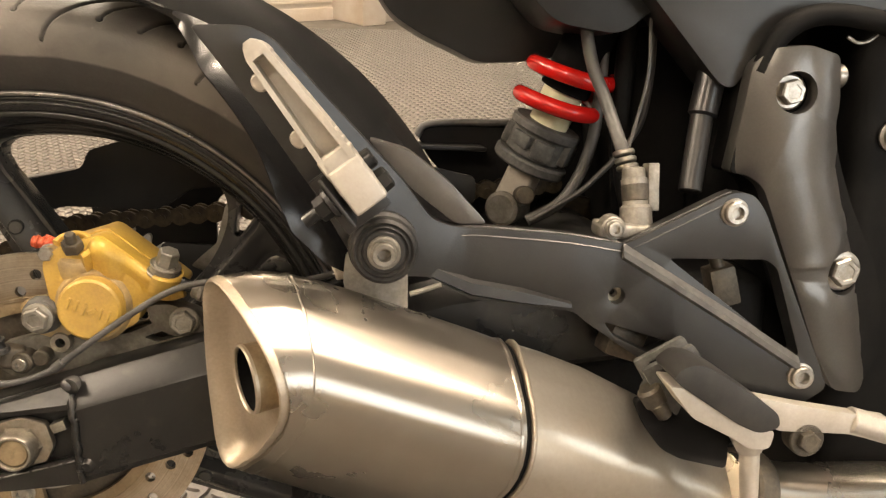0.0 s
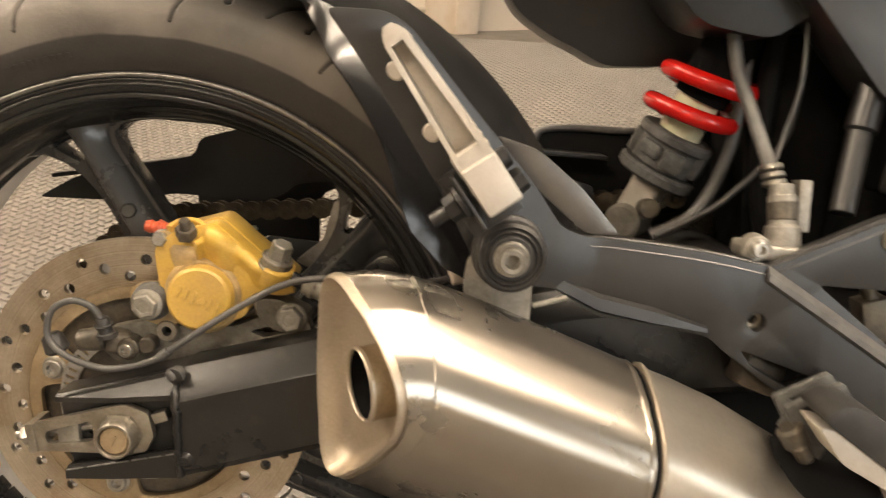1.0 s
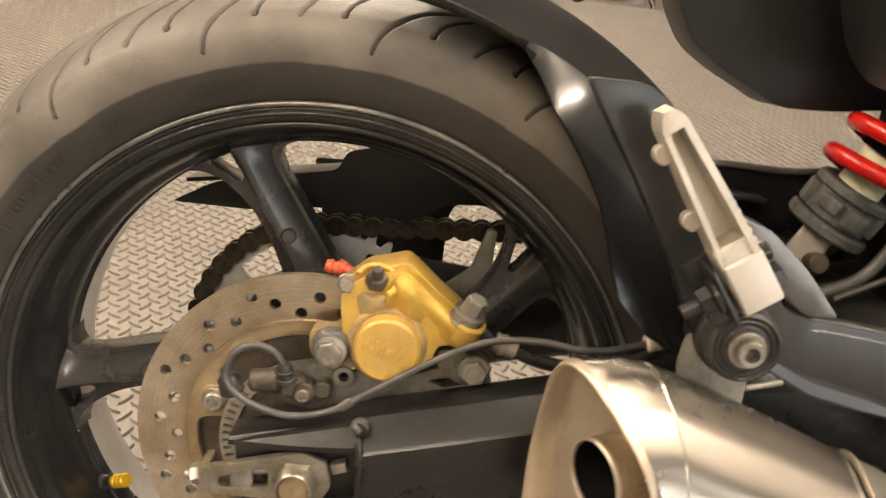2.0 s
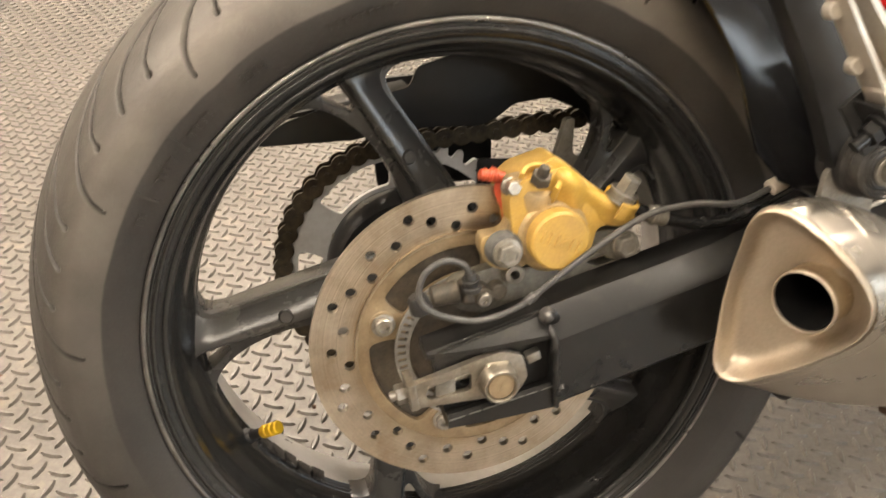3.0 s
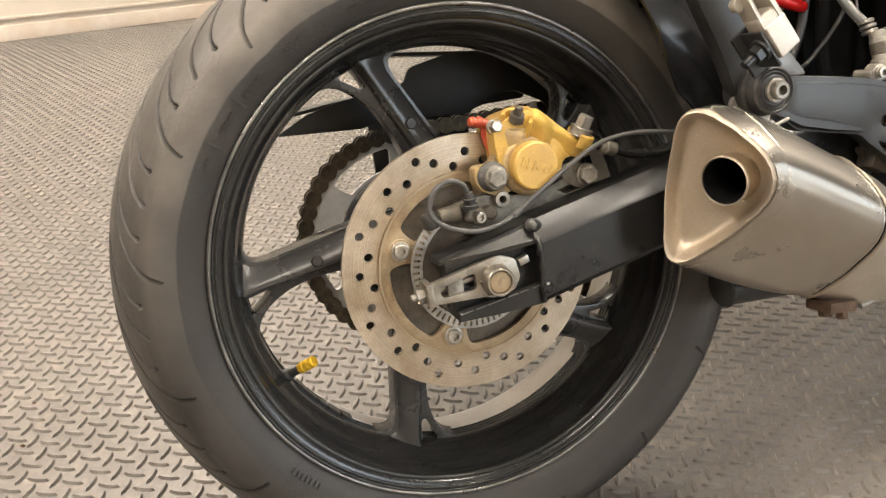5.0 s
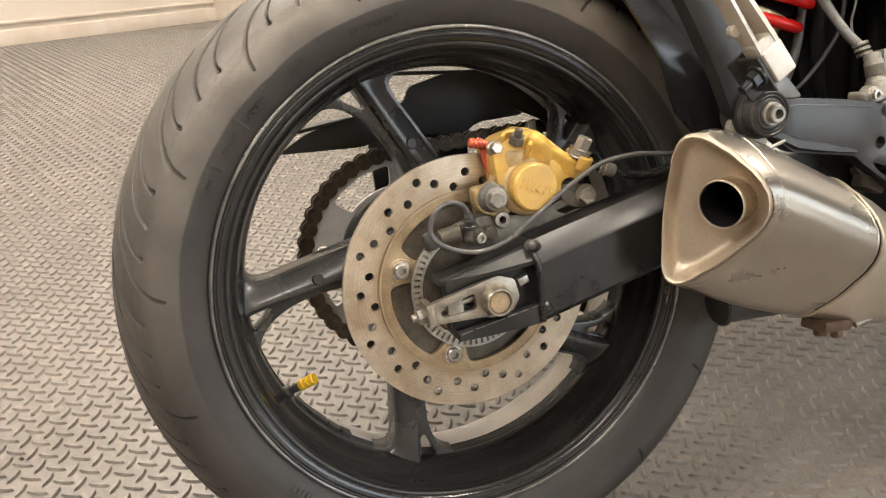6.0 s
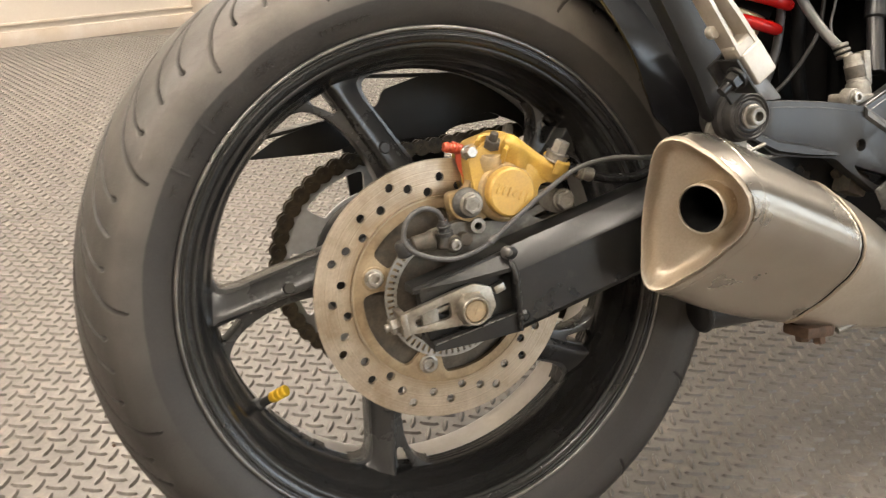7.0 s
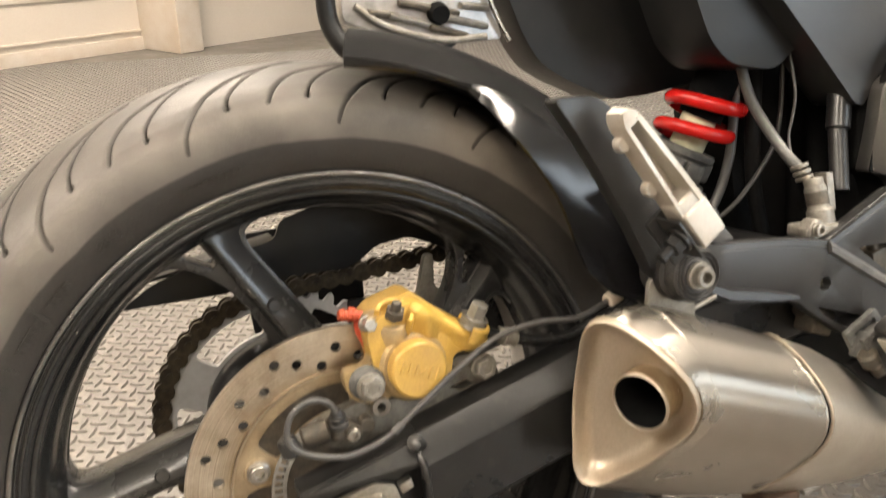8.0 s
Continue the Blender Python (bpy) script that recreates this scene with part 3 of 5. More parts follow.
part("valve_stem", join(rod(vbase, vbase + valve_dir * 0.017, 0.0042, 0.0042, 16, 0.0006), rod(vbase - valve_dir * 0.004, vbase + valve_dir * 0.004, 0.0075, 0.006, 16, 0.001)), HOSE, wheel)
cap_b = [rod(vbase + valve_dir * (0.017 + 0.0062 * i), vbase + valve_dir * (0.0225 + 0.0062 * i), 0.0056, 0.0056, 18, 0.0009) for i in range(3)]
part("valve_cap", join(*cap_b, rod(vbase + valve_dir * 0.016, vbase + valve_dir * 0.035, 0.0048, 0.0048, 16)), BRASS, wheel, "yellow anodised ribbed valve cap")

for k, a in enumerate((217.5, 221.5, 225.6, 229.8, 234.2)):
    strip_bm = block((0.013 + 0.0006 * (k % 2), 0.016, 0.0034), Matrix.Identity(4), 0.0009)
    part("balance_weight", moved(strip_bm, Matrix.Translation(AXLE) @ Matrix.Rotation(-radians(a - 90), 4, "Y") @ Matrix.Translation((0, 0.004 + 0.0012 * (k % 3), 0.1992)) @ Matrix.Rotation(radians(3 * (k % 2)), 4, "Z")), SHEATH, wheel, "black stick-on balance weight" if k == 0 else "")

# -- raised writing on the near sidewall, as plain bars where it cannot be read --
def wall_bars(name, a0, a1, r, tall, count, wide=0.6):
    for i in range(count):
        a = a0 + (a1 - a0) * (i + 0.5) / count
        y = -0.0722 if r < 0.243 else -0.0768
        b = block((abs(a1 - a0) / count * math.pi / 180 * r * wide, 0.0007, tall), Matrix.Identity(4), 0)
        part(name, moved(b, Matrix.Translation(AXLE) @ Matrix.Rotation(-radians(a - 90), 4, "Y") @ Matrix.Translation((0, y, r)) @ Matrix.Rotation(radians(24 if r < 0.25 else 10), 4, "X")), RUBBER, tyre)


wall_bars("moulded_mark", 133, 138.2, 0.2475, 0.0055, 4)
wall_bars("moulded_mark", 141.5, 146.5, 0.2475, 0.0055, 5)
wall_bars("moulded_mark", 151.5, 154, 0.2475, 0.0055, 3)
wall_bars("moulded_mark", 101, 112, 0.2475, 0.004, 9)
wall_bars("moulded_mark", 223, 231, 0.2475, 0.006, 7)
wall_bars("moulded_mark", 148.8, 149.3, 0.2505, 0.017, 1, 1)
wall_bars("moulded_mark", 139.4, 139.9, 0.2505, 0.017, 1, 1)


def sidewall_code(text, a, r, size):
    cu = bpy.data.curves.new("moulded_code", "FONT")
    cu.body, cu.size, cu.extrude, cu.align_x = text, size, 0.0004, "CENTER"
    tmp = new("moulded_code", cu)
    me = bpy.data.meshes.new_from_object(tmp.evaluated_get(bpy.context.evaluated_depsgraph_get()))
    bpy.data.objects.remove(tmp)
    me.materials.clear()
    me.materials.append(RUBBER)
    ob = new("moulded_code", me)
    ob.parent = tyre
    ob.matrix_local = (Matrix.Translation(AXLE) @ Matrix.Rotation(-radians(a - 90), 4, "Y") @ Matrix.Translation((0, -0.0766, r))
                       @ Matrix.Rotation(radians(90 + 12), 4, "X"))


sidewall_code("3516", 124.5, 0.2455, 0.0095)

# -- brake disc on its carrier --
holes = []
for g in range(8):
    for a, r in ((0, 0.104), (7.2, 0.092), (17.3, 0.0998), (25.3, 0.108), (35, 0.0963)):
        x, z = polar(r, 89.3 + 45 * g + a)
        holes.append(circle(x, z, 0.0041, 12))
disc = part("brake_disc", plate([arc(0.120, 0, 357.5, 143), arc(0.0862, 0, 355, 71)] + holes, -0.0770, -0.0722, 0.0), DISC, bike, "worn drilled steel brake disc with brown tarnish", 30)
windows = []
for k in range(4):
    a0, a1 = 162 + 90 * k + 12, 162 + 90 * k + 78
    windows.append(rounded(arc(0.0768, a0 + 3, a1 - 3, 10) + [polar(0.0700, a1)] + arc(0.0560, a1 + 3, a0 - 3, 8) + [polar(0.0700, a0)], 0.006, 3))
part("disc_carrier", plate([arc(0.0868, 0, 355, 71), arc(0.044, 0, 352, 44)] + windows, -0.0790, -0.0735, 0.0007), CARRIER, disc, "brown tarnished steel disc carrier", 30)
part("disc_step", lathe([(0.0855, -0.0796), (0.0875, -0.0796), (0.0875, -0.077), (0.0855, -0.077)], 120, AXLE), DISC, disc)
for k in range(4):
    x, z = polar(0.0690, 162.5 + 89.5 * k)
    part("disc_bolt", bolt(x, -0.0788, z, 0.0068, 0.0062, 0.55, 0.0088), STEEL, disc, "zinc socket bolt")
    part("bolt_lug", rod((x, -0.0795, z), (x, -0.074, z), 0.0115, None, 24, 0.001), CARRIER, disc)
slots = [[polar(0.0510, a - 1.35), polar(0.0572, a - 1.2), polar(0.0572, a + 1.2), polar(0.0510, a + 1.35)] for a in range(0, 360, 6)]
part("sensor_ring", plate([arc(0.0592, 0, 357, 119), arc(0.0485, 0, 354, 59)] + slots, -0.0865, -0.0845), RINGST, disc, "slotted steel speed sensor ring", 30)
part("hub_flange", lathe([(0.030, -0.0715), (0.0790, -0.0715), (0.0800, -0.0705), (0.0800, -0.062), (0.060, -0.050), (0.030, -0.050)], 72, AXLE), GREASY, wheel, "grimy dark hub flange")
part("hub_cover", lathe([(0.016, -0.0835), (0.047, -0.0835), (0.052, -0.078), (0.052, -0.066), (0.016, -0.066)], 48, AXLE), GREASY, wheel)

# -- chain side --
SX, SZ = -0.0175, 0.3125


def wheel_pt(r, t):
    return (SX + r * math.cos(radians(t)), SZ + r * math.sin(radians(t)))


def wheel_arc(r, a0, a1, n=10):
    return [wheel_pt(r, a0 + (a1 - a0) * i / n) for i in range(n + 1)]


TOOTH, CUT = 360 / 44, 96.8
teeth = []
for k in range(44):
    for da, r in ((-2.8, 0.1062), (-1.3, 0.1142), (0, 0.1158), (1.3, 0.1142), (2.8, 0.1062)):
        teeth.append(wheel_pt(r, (k + 0.5) * TOOTH + da))
sp_holes = [rounded(wheel_arc(0.0985, CUT + 72 * k, CUT + 44 + 72 * k, 8) + wheel_arc(0.076, CUT + 42 + 72 * k, CUT + 2 + 72 * k, 8), 0.007, 3) for k in range(5)]
sprocket = part("sprocket", plate([teeth, wheel_arc(0.05, 0, 352, 44)] + sp_holes, 0.0885, 0.0945), SPROCKET, bike, "grey steel rear sprocket with large cut-outs", 30)
part("sprocket_carrier", lathe([(0.016, 0.06), (0.066, 0.06), (0.073, 0.07), (0.073, 0.087), (0.016, 0.087)], 64, (SX, 0, SZ)), SATIN, wheel)
for k in range(5):
    x, z = wheel_pt(0.066, CUT - 14 + 72 * k)
    part("sprocket_nut", bolt(x, 0.0885, z, 0.0085, 0.007, 0, 0, True), STEEL, sprocket)


def link_mesh(wide):
    p = 0.0159
    side = [(-0.0088 * math.cos(a), 0.0088 * math.sin(a)) for a in np.linspace(-1.9, 1.9, 9)]
    left = [(-p / 2 + x, z) for x, z in side]
    right = [(p / 2 - x, z) for x, z in side[::-1]]
    out = left[::1] + [(0, 0.0055)] + right + [(0, -0.0055)]
    bms = [plate([out], s * wide, s * (wide - 0.0016)) for s in (-1, 1)]
    bms += [rod((s * p / 2, -wide - 0.001, 0), (s * p / 2, wide + 0.001, 0), 0.0028, None, 8) for s in (-1, 1)]
    if wide < 0.007:
        bms += [rod((s * p / 2, -wide, 0), (s * p / 2, wide, 0), 0.0049, None, 10) for s in (-1, 1)]
    return mesh_of("chain_link", join(*bms), CHAIN, 30)


links = (link_mesh(0.0062), link_mesh(0.0082))
CHAIN_Y = 0.0915
slope = math.atan2(0.0085, 0.1)
chain_path = []
a = 90 + math.degrees(slope)
top = Vector(wheel_pt(0.1115, a))
for i in range(28, 0, -1):
    q = top + Vector((math.cos(slope), math.sin(slope))) * 0.0159 * (i - 0.5)
    chain_path.append((q.x, q.y, slope))
turnst = 22
for i in range(turnst):
    b = a + TOOTH * (i + 0.5)
    x, z = wheel_pt(0.1115, b)
    chain_path.append((x, z, radians(b - 90)))
low = Vector(wheel_pt(0.1115, a + TOOTH * turnst))
lows = math.atan2(0.045, 0.5)
for i in range(20):
    q = low + Vector((math.cos(lows), math.sin(lows))) * 0.0159 * (i + 0.5)
    chain_path.append((q.x, q.y, lows))
chain = part("drive_chain", rod((0.44, CHAIN_Y - 0.004, 0.405), (0.44, CHAIN_Y + 0.004, 0.405), 0.045, None, 32, 0.001), CHAIN, bike, "oily brown steel roller chain")
for i, (x, z, t) in enumerate(chain_path):
    ob = new("chain_link", links[i % 2])
    ob.parent = chain
    ob.matrix_local = Matrix.Translation((x, CHAIN_Y, z)) @ Matrix.Rotation(-t, 4, "Y")

guard_out = rounded([(-0.150, 0.433), (-0.118, 0.452), (-0.085, 0.463), (-0.055, 0.468), (-0.012, 0.477), (-0.006, 0.493), (0.036, 0.505), (0.10, 0.508), (0.17, 0.502),
                     (0.25, 0.49), (0.34, 0.47), (0.34, 0.445), (0.20, 0.432), (0.158, 0.428), (0.148, 0.447), (0.113, 0.462), (0.080, 0.458), (0.066, 0.447), (0.050, 0.440), (-0.03, 0.443), (-0.06, 0.434)], 0.006, 3)
part("chain_guard", join(plate([guard_out], 0.072, 0.0765, 0.001), block((0.40, 0.05, 0.004), pose(0.15, 0.098, 0.502, 0, 2, 0), 0.0015),
                         block((0.13, 0.04, 0.004), pose(-0.075, 0.094, 0.4635, 0, -10, 0), 0.0015)), PLASTIC, bike, "black moulded chain guard")

# -- swingarm --
def arm_ring(x, top, bot, y0, y1, ch):
    """Box section with its upper outer edge widely chamfered."""
    return [Vector(p) for p in ((x, y0, bot + 0.006), (x, y0, top - ch), (x, y0 + 0.0015, top - ch * 0.86), (x, y0 + 0.0175, top - 0.0015), (x, y0 + 0.022, top), (x, y1 - 0.004, top),
                                (x, y1, top - 0.004), (x, y1, bot + 0.004), (x, y1 - 0.004, bot), (x, y0 + 0.006, bot))]


swing = part("swingarm", loft([arm_ring(x, t, b, y, y + 0.046, 0.020) for x, t, b, y in ((0.044, 0.3570, 0.2820, -0.1405), (0.10, 0.3725, 0.2980, -0.1405), (0.165, 0.3895, 0.3150, -0.138), (0.22, 0.4020, 0.3270, -0.124), (0.30, 0.4180, 0.3400, -0.108), (0.44, 0.435, 0.350, -0.098))]),
             ARM, bike, "black box-section swingarm with weld marks", 20)
part("swingarm_left", loft([arm_ring(x, t, b, 0.094, 0.140, 0.02) for x, t, b in ((-0.05, 0.334, 0.28), (0.10, 0.3725, 0.2980), (0.165, 0.3895, 0.3150), (0.30, 0.4230, 0.3460), (0.44, 0.455, 0.372))]), ARM, bike, smooth=30)
part("cross_tube", rod((0.42, -0.095, 0.395), (0.42, 0.13, 0.395), 0.045, None, 32, 0.004), ARM, swing)
# open end with the axle slot: back plate, upper and lower rails
part("end_plate", plate([rounded([(-0.040, 0.330), (0.046, 0.3555), (0.046, 0.2825), (-0.031, 0.2775)], 0.006), rounded([(-0.022, 0.318), (0.014, 0.318), (0.014, 0.304), (-0.022, 0.304)], 0.006)], -0.126, -0.110, 0.001), ARM, swing)
part("upper_rail", loft([[Vector(p) for p in ((x, -0.1225 - c, t - c - 0.0035), (x, -0.1225 - c, t - c), (x, -0.1225, t - 0.0008), (x, -0.1185, t), (x, -0.100, t), (x, -0.100, t - 0.007), (x, -0.119, t - c - 0.0035))]
                         for x, t, c in ((-0.044, 0.3310, 0.0020), (-0.030, 0.3350, 0.0045), (0.0, 0.3435, 0.0095), (0.046, 0.3568, 0.0155))]), ARM, swing, "", 20)
part("lower_rail", loft([[Vector(p) for p in ((x, -0.138, b), (x, -0.138, b + h), (x, -0.134, b + h + 0.002), (x, -0.122, b + h), (x, -0.100, b + 0.006), (x, -0.100, b))]
                         for x, b, h in ((-0.032, 0.2775, 0.006), (0.0, 0.2790, 0.011), (0.046, 0.2830, 0.017))]), ARM, swing, smooth=25)
weld = [Vector((0.0455, -0.1405, 0.285)), Vector((0.0445, -0.1415, 0.305)), Vector((0.0435, -0.1415, 0.328)), Vector((0.042, -0.139, 0.340)), Vector((0.040, -0.126, 0.353))]
bead = tube(weld, 0.0024, 10, 14)
for vert in bead.verts:
    vert.co += Vector((0.0016, 0.0006, 0.0010)) * noise.noise(vert.co * 260)
part("weld_bead", bead, ARM, swing, "lumpy painted weld bead", 60)
for wx, wz, wr in ((0.047, 0.2955, 0.0050), (0.0435, 0.3290, 0.0038), (0.0405, 0.3525, 0.0060)):
    lump = rod((wx, -0.1375, wz), (wx + 0.001, -0.1432 if wz < 0.345 else -0.1335, wz + 0.001), wr, wr * 0.55, 12, 0.0012)
    part("weld_lump", lump, ARM, swing, "", 60)
part("weld_stud", rod((0.041, -0.128, 0.351), (0.038, -0.139, 0.356), 0.0062, 0.0040, 16, 0.0026), EDGEM, swing, "worn weld lump", 60)
part("weld_stud", rod((0.049, -0.139, 0.297), (0.049, -0.1432, 0.297), 0.006, 0.004, 14, 0.001), ARM, swing)
# bare metal where the paint has chipped off the rails' edges
chips = random.Random(8)
for x0, z0, x1, z1, y0, y1 in ((-0.031, 0.2838, 0.044, 0.3003, -0.1382, -0.1382),):
    at = 0.0
    while at < 0.97:
        run = min(chips.uniform(0.10, 0.30), 1 - at)
        ends = [Vector((x0 + (x1 - x0) * k, y0 + (y1 - y0) * k, z0 + (z1 - z0) * k)) for k in (at, at + run)]
        part("bare_edge", rod(ends[0], ends[1], chips.uniform(0.0004, 0.0008), chips.uniform(0.0004, 0.0007), 7, 0.0001), EDGEM, swing, "bare metal on a chipped edge")
        at += run + chips.uniform(0.01, 0.05)
adj = rounded([(-0.057, 0.3125), (-0.016, 0.3245), (0.006, 0.3305), (0.022, 0.3255), (0.026, 0.3090), (0.020, 0.2975), (-0.006, 0.2955), (-0.054, 0.2945)], 0.003, 3)
adjuster = part("chain_adjuster", plate([adj, rounded([(-0.047, 0.3085), (-0.015, 0.318), (-0.014, 0.3035), (-0.046, 0.2995)], 0.0045, 4)],
                                       -0.1345, -0.1285, 0.0007), AGED, bike, "tarnished zinc chain adjuster plate", 30)
part("slot_insert", plate([rounded([(-0.040, 0.3135), (-0.026, 0.3170), (-0.025, 0.3000), (-0.039, 0.2985)], 0.002)], -0.1318, -0.1262, 0.0008), DULL, adjuster)
part("adjuster_flange", block((0.006, 0.024, 0.020), pose(-0.0555, -0.124, 0.3035, 0, -8, 0), 0.0012), AGED, adjuster)
part("adjuster_bolt", join(rod((-0.070, -0.124, 0.300), (-0.010, -0.124, 0.312), 0.0035, None, 12), rod((-0.066, -0.124, 0.3008), (-0.058, -0.124, 0.3024), 0.0075, 0.007, 6, 0.001)), STEEL, adjuster)
part("pinch_tab", block((0.010, 0.008, 0.007), pose(0.030, -0.131, 0.323, 0, -20, 0), 0.001), STEEL, adjuster)
nut = (0.0035, 0, 0.3095)
axle = part("axle_nut", join(rod((0.0035, -0.1285, 0.3095), (0.0035, -0.1320, 0.3095), 0.0185, 0.0175, 36, 0.001), rod((0.0035, -0.1315, 0.3095), (0.0035, -0.1385, 0.3095), 0.0160, 0.0150, 6, 0.0022),
                             lathe([(0.0100, -0.136), (0.0142, -0.136), (0.0134, -0.1395), (0.0128, -0.1452), (0.0118, -0.1466), (0.0106, -0.1466), (0.0100, -0.1456)], 40, nut)), AGED, bike, "zinc plated axle nut", 35)
part("axle_end", join(rod((0.0035, -0.12, 0.3095), (0.0035, -0.1450, 0.3095), 0.0098, None, 32, 0.0010), block((0.0012, 0.0010, 0.008), pose(0.0035, -0.1450, 0.3095, 0, 20, 0), 0.0003)), CARRIER, axle)
part("axle_spindle", rod((0.0, -0.13, 0.312), (0.0, 0.14, 0.312), 0.010, None, 20), STEEL, bike)

# -- brake caliper --
cal_out = rounded([(0.030, 0.443), (0.0496, 0.4486), (0.058, 0.4514), (0.067, 0.4448), (0.0821, 0.4323), (0.1016, 0.4187), (0.1117, 0.4106), (0.106, 0.4035),
                   (0.094, 0.4060), (0.083, 0.4040), (0.080, 0.388), (0.0547, 0.377), (0.034, 0.389), (0.0225, 0.4006), (0.0195, 0.4186), (0.018, 0.432)], 0.005, 4)
caliper = part("brake_caliper", join(plate([cal_out], -0.1075, -0.088, 0.003), plate([[(x * 0.97 + 0.0015, z * 0.99 + 0.006) for x, z in cal_out]], -0.090, -0.060, 0.003)),
               GOLD, bike, "gold painted single-piston brake caliper with dirt", 35)
cx, cz = 0.0515, 0.4015
part("piston_cap", lathe([(0.0, -0.1215), (0.0195, -0.1215), (0.0212, -0.1200), (0.0216, -0.1180), (0.0216, -0.098), (0.0, -0.098)], 64, (cx, 0, cz)), GOLD, caliper, "round gold piston cap", 25)
part("piston_collar", lathe([(0.0, -0.098), (0.0268, -0.098), (0.0268, -0.1065), (0.0250, -0.1095), (0.0236, -0.1105), (0.0, -0.1105)], 48, (cx - 0.0008, 0, cz - 0.0005)), DIRTGOLD, caliper, "dirty gold collar round the piston", 30)
marks = []
for i, (w, lean) in enumerate(((0.0019, 24), (0.0019, 24), (0.0019, 24), (0.0032, 62), (0.0019, 24), (0.0019, 24))):
    marks.append(block((w, 0.0018, 0.0085 if w < 0.002 else 0.0062), pose(cx - 0.0128 + 0.0051 * i, -0.1217, cz + 0.005 - 0.0020 * i, 0, lean, 0), 0.0003, 1))
part("cap_mark", join(*marks), GOLD, caliper)
def bridge_ring(x, top, low, ridge, floor):
    """One slice across the bridge: a rounded ridge along its upper edge and a hollow below it."""
    span = top - low
    return [Vector((x, y, z)) for y, z in ((-0.098, low), (floor + 0.0025, low), (floor, low + span * 0.12), (floor - 0.0004, low + span * 0.30), (floor * 0.45 + ridge * 0.55, low + span * 0.47), (ridge + 0.0006, low + span * 0.60),
                                           (ridge, low + span * 0.72), (ridge + 0.0012, low + span * 0.86), (ridge + 0.0050, low + span * 0.97), (ridge + 0.0090, top), (-0.098, top))]


slices = smooth_line([(x, t, l) for x, t, l in ((0.048, 0.4455, 0.4200), (0.055, 0.4500, 0.4210), (0.064, 0.4470, 0.4190), (0.074, 0.4390, 0.4140), (0.084, 0.4315, 0.4080), (0.094, 0.4245, 0.4045), (0.104, 0.4175, 0.4035), (0.1115, 0.4125, 0.4050))], 5)
depth = smooth_line([(r, f, 0) for r, f in ((-0.1080, -0.1060), (-0.1150, -0.1085), (-0.1150, -0.1115), (-0.1105, -0.1065), (-0.1130, -0.1075), (-0.1145, -0.1105), (-0.1120, -0.1085), (-0.1085, -0.1055))], 5)
part("bridge", loft([bridge_ring(p.x, p.y, p.z, d.x, d.y) for p, d in zip(slices, depth)]), GOLD, caliper, "gold cast bridge with a rounded ridge", 60)
bd = Vector((0.05, -0.55, 0.83)).normalized()
bc = Vector((0.0395, -0.103, 0.4355))
part("bleed_boss", rod(bc - bd * 0.016, bc + bd * 0.0015, 0.0150, 0.0125, 32, 0.003), DIRTGOLD, caliper)
part("bleed_screw", join(rod(bc + bd * 0.006, bc + bd * 0.014, 0.0075, 0.0072, 6, 0.0008), rod(bc + bd * 0.012, bc + bd * 0.021, 0.0042, 0.0036, 14, 0.0008)), GREASY, caliper)
def c_ring(ri, ro, height, a0, a1, base, way):
    """An open ring with eased rims that stands on base along way."""
    prof = [(ri, 0), (ro, 0), (ro, height - 0.0012), (ro - 0.0012, height), (ri + 0.0006, height), (ri, height - 0.0008)]
    return moved(lathe(prof, 28, (0, 0, 0), True, a0, a1), Matrix.Translation(base) @ way.to_track_quat("Y", "Z").to_matrix().to_4x4())


part("bleed_cup", c_ring(0.0108, 0.0148, 0.0170, 20, 235, bc - bd * 0.0060, bd), GOLD, caliper, "gold cup cast round the bleed screw", 35)
part("slide_bracket", plate([rounded([(0.0185, 0.4420), (0.0330, 0.4445), (0.036, 0.4013), (0.0375, 0.381), (0.022, 0.3755), (0.006, 0.3815), (0.0, 0.3905), (0.0, 0.4035), (0.0170, 0.4050), (0.0215, 0.4150), (0.0200, 0.4300)], 0.005, 4)], -0.1035, -0.089, 0.002), DIRTGOLD, caliper, "dirty gold slide bracket", 35)
part("slide_boot", join(rod((0.0155, -0.1035, 0.3945), (0.0155, -0.112, 0.3945), 0.0135, 0.0125, 32, 0.0012), rod((0.0155, -0.111, 0.3945), (0.0155, -0.1145, 0.3945), 0.0115, 0.0112, 32, 0.001)), DUSTGREY, caliper)
part("slide_bolt", join(bolt(0.0155, -0.1145, 0.3945, 0.0086, 0.0075, 0, 0.0105, True)), DULL, caliper, "grey hex slide bolt", 30)
spring = [(0.0115, 0.4425), (0.0165, 0.4400), (0.0200, 0.4350), (0.0200, 0.4295), (0.0225, 0.4220), (0.0260, 0.4130), (0.0262, 0.4030)]
strip = [Vector((p.x, 0, p.y)) for p in smooth_line([(x, z, 0) for x, z in spring], 5)]
rows = []
for k, p in enumerate(strip):
    d = (strip[min(k + 1, len(strip) - 1)] - strip[max(k - 1, 0)]).normalized()
    nrm = Vector((-d.z, 0, d.x)) * 0.0045
    rows.append([p - nrm + Vector((0, -0.083, 0)), p + Vector((0, -0.0855, 0)), p + nrm + Vector((0, -0.083, 0)), p + nrm + Vector((0, -0.081, 0)), p + Vector((0, -0.0825, 0)), p - nrm + Vector((0, -0.081, 0))])
part("pad_spring", loft(rows), REDPIN, caliper, "orange-red painted pad spring", 50)
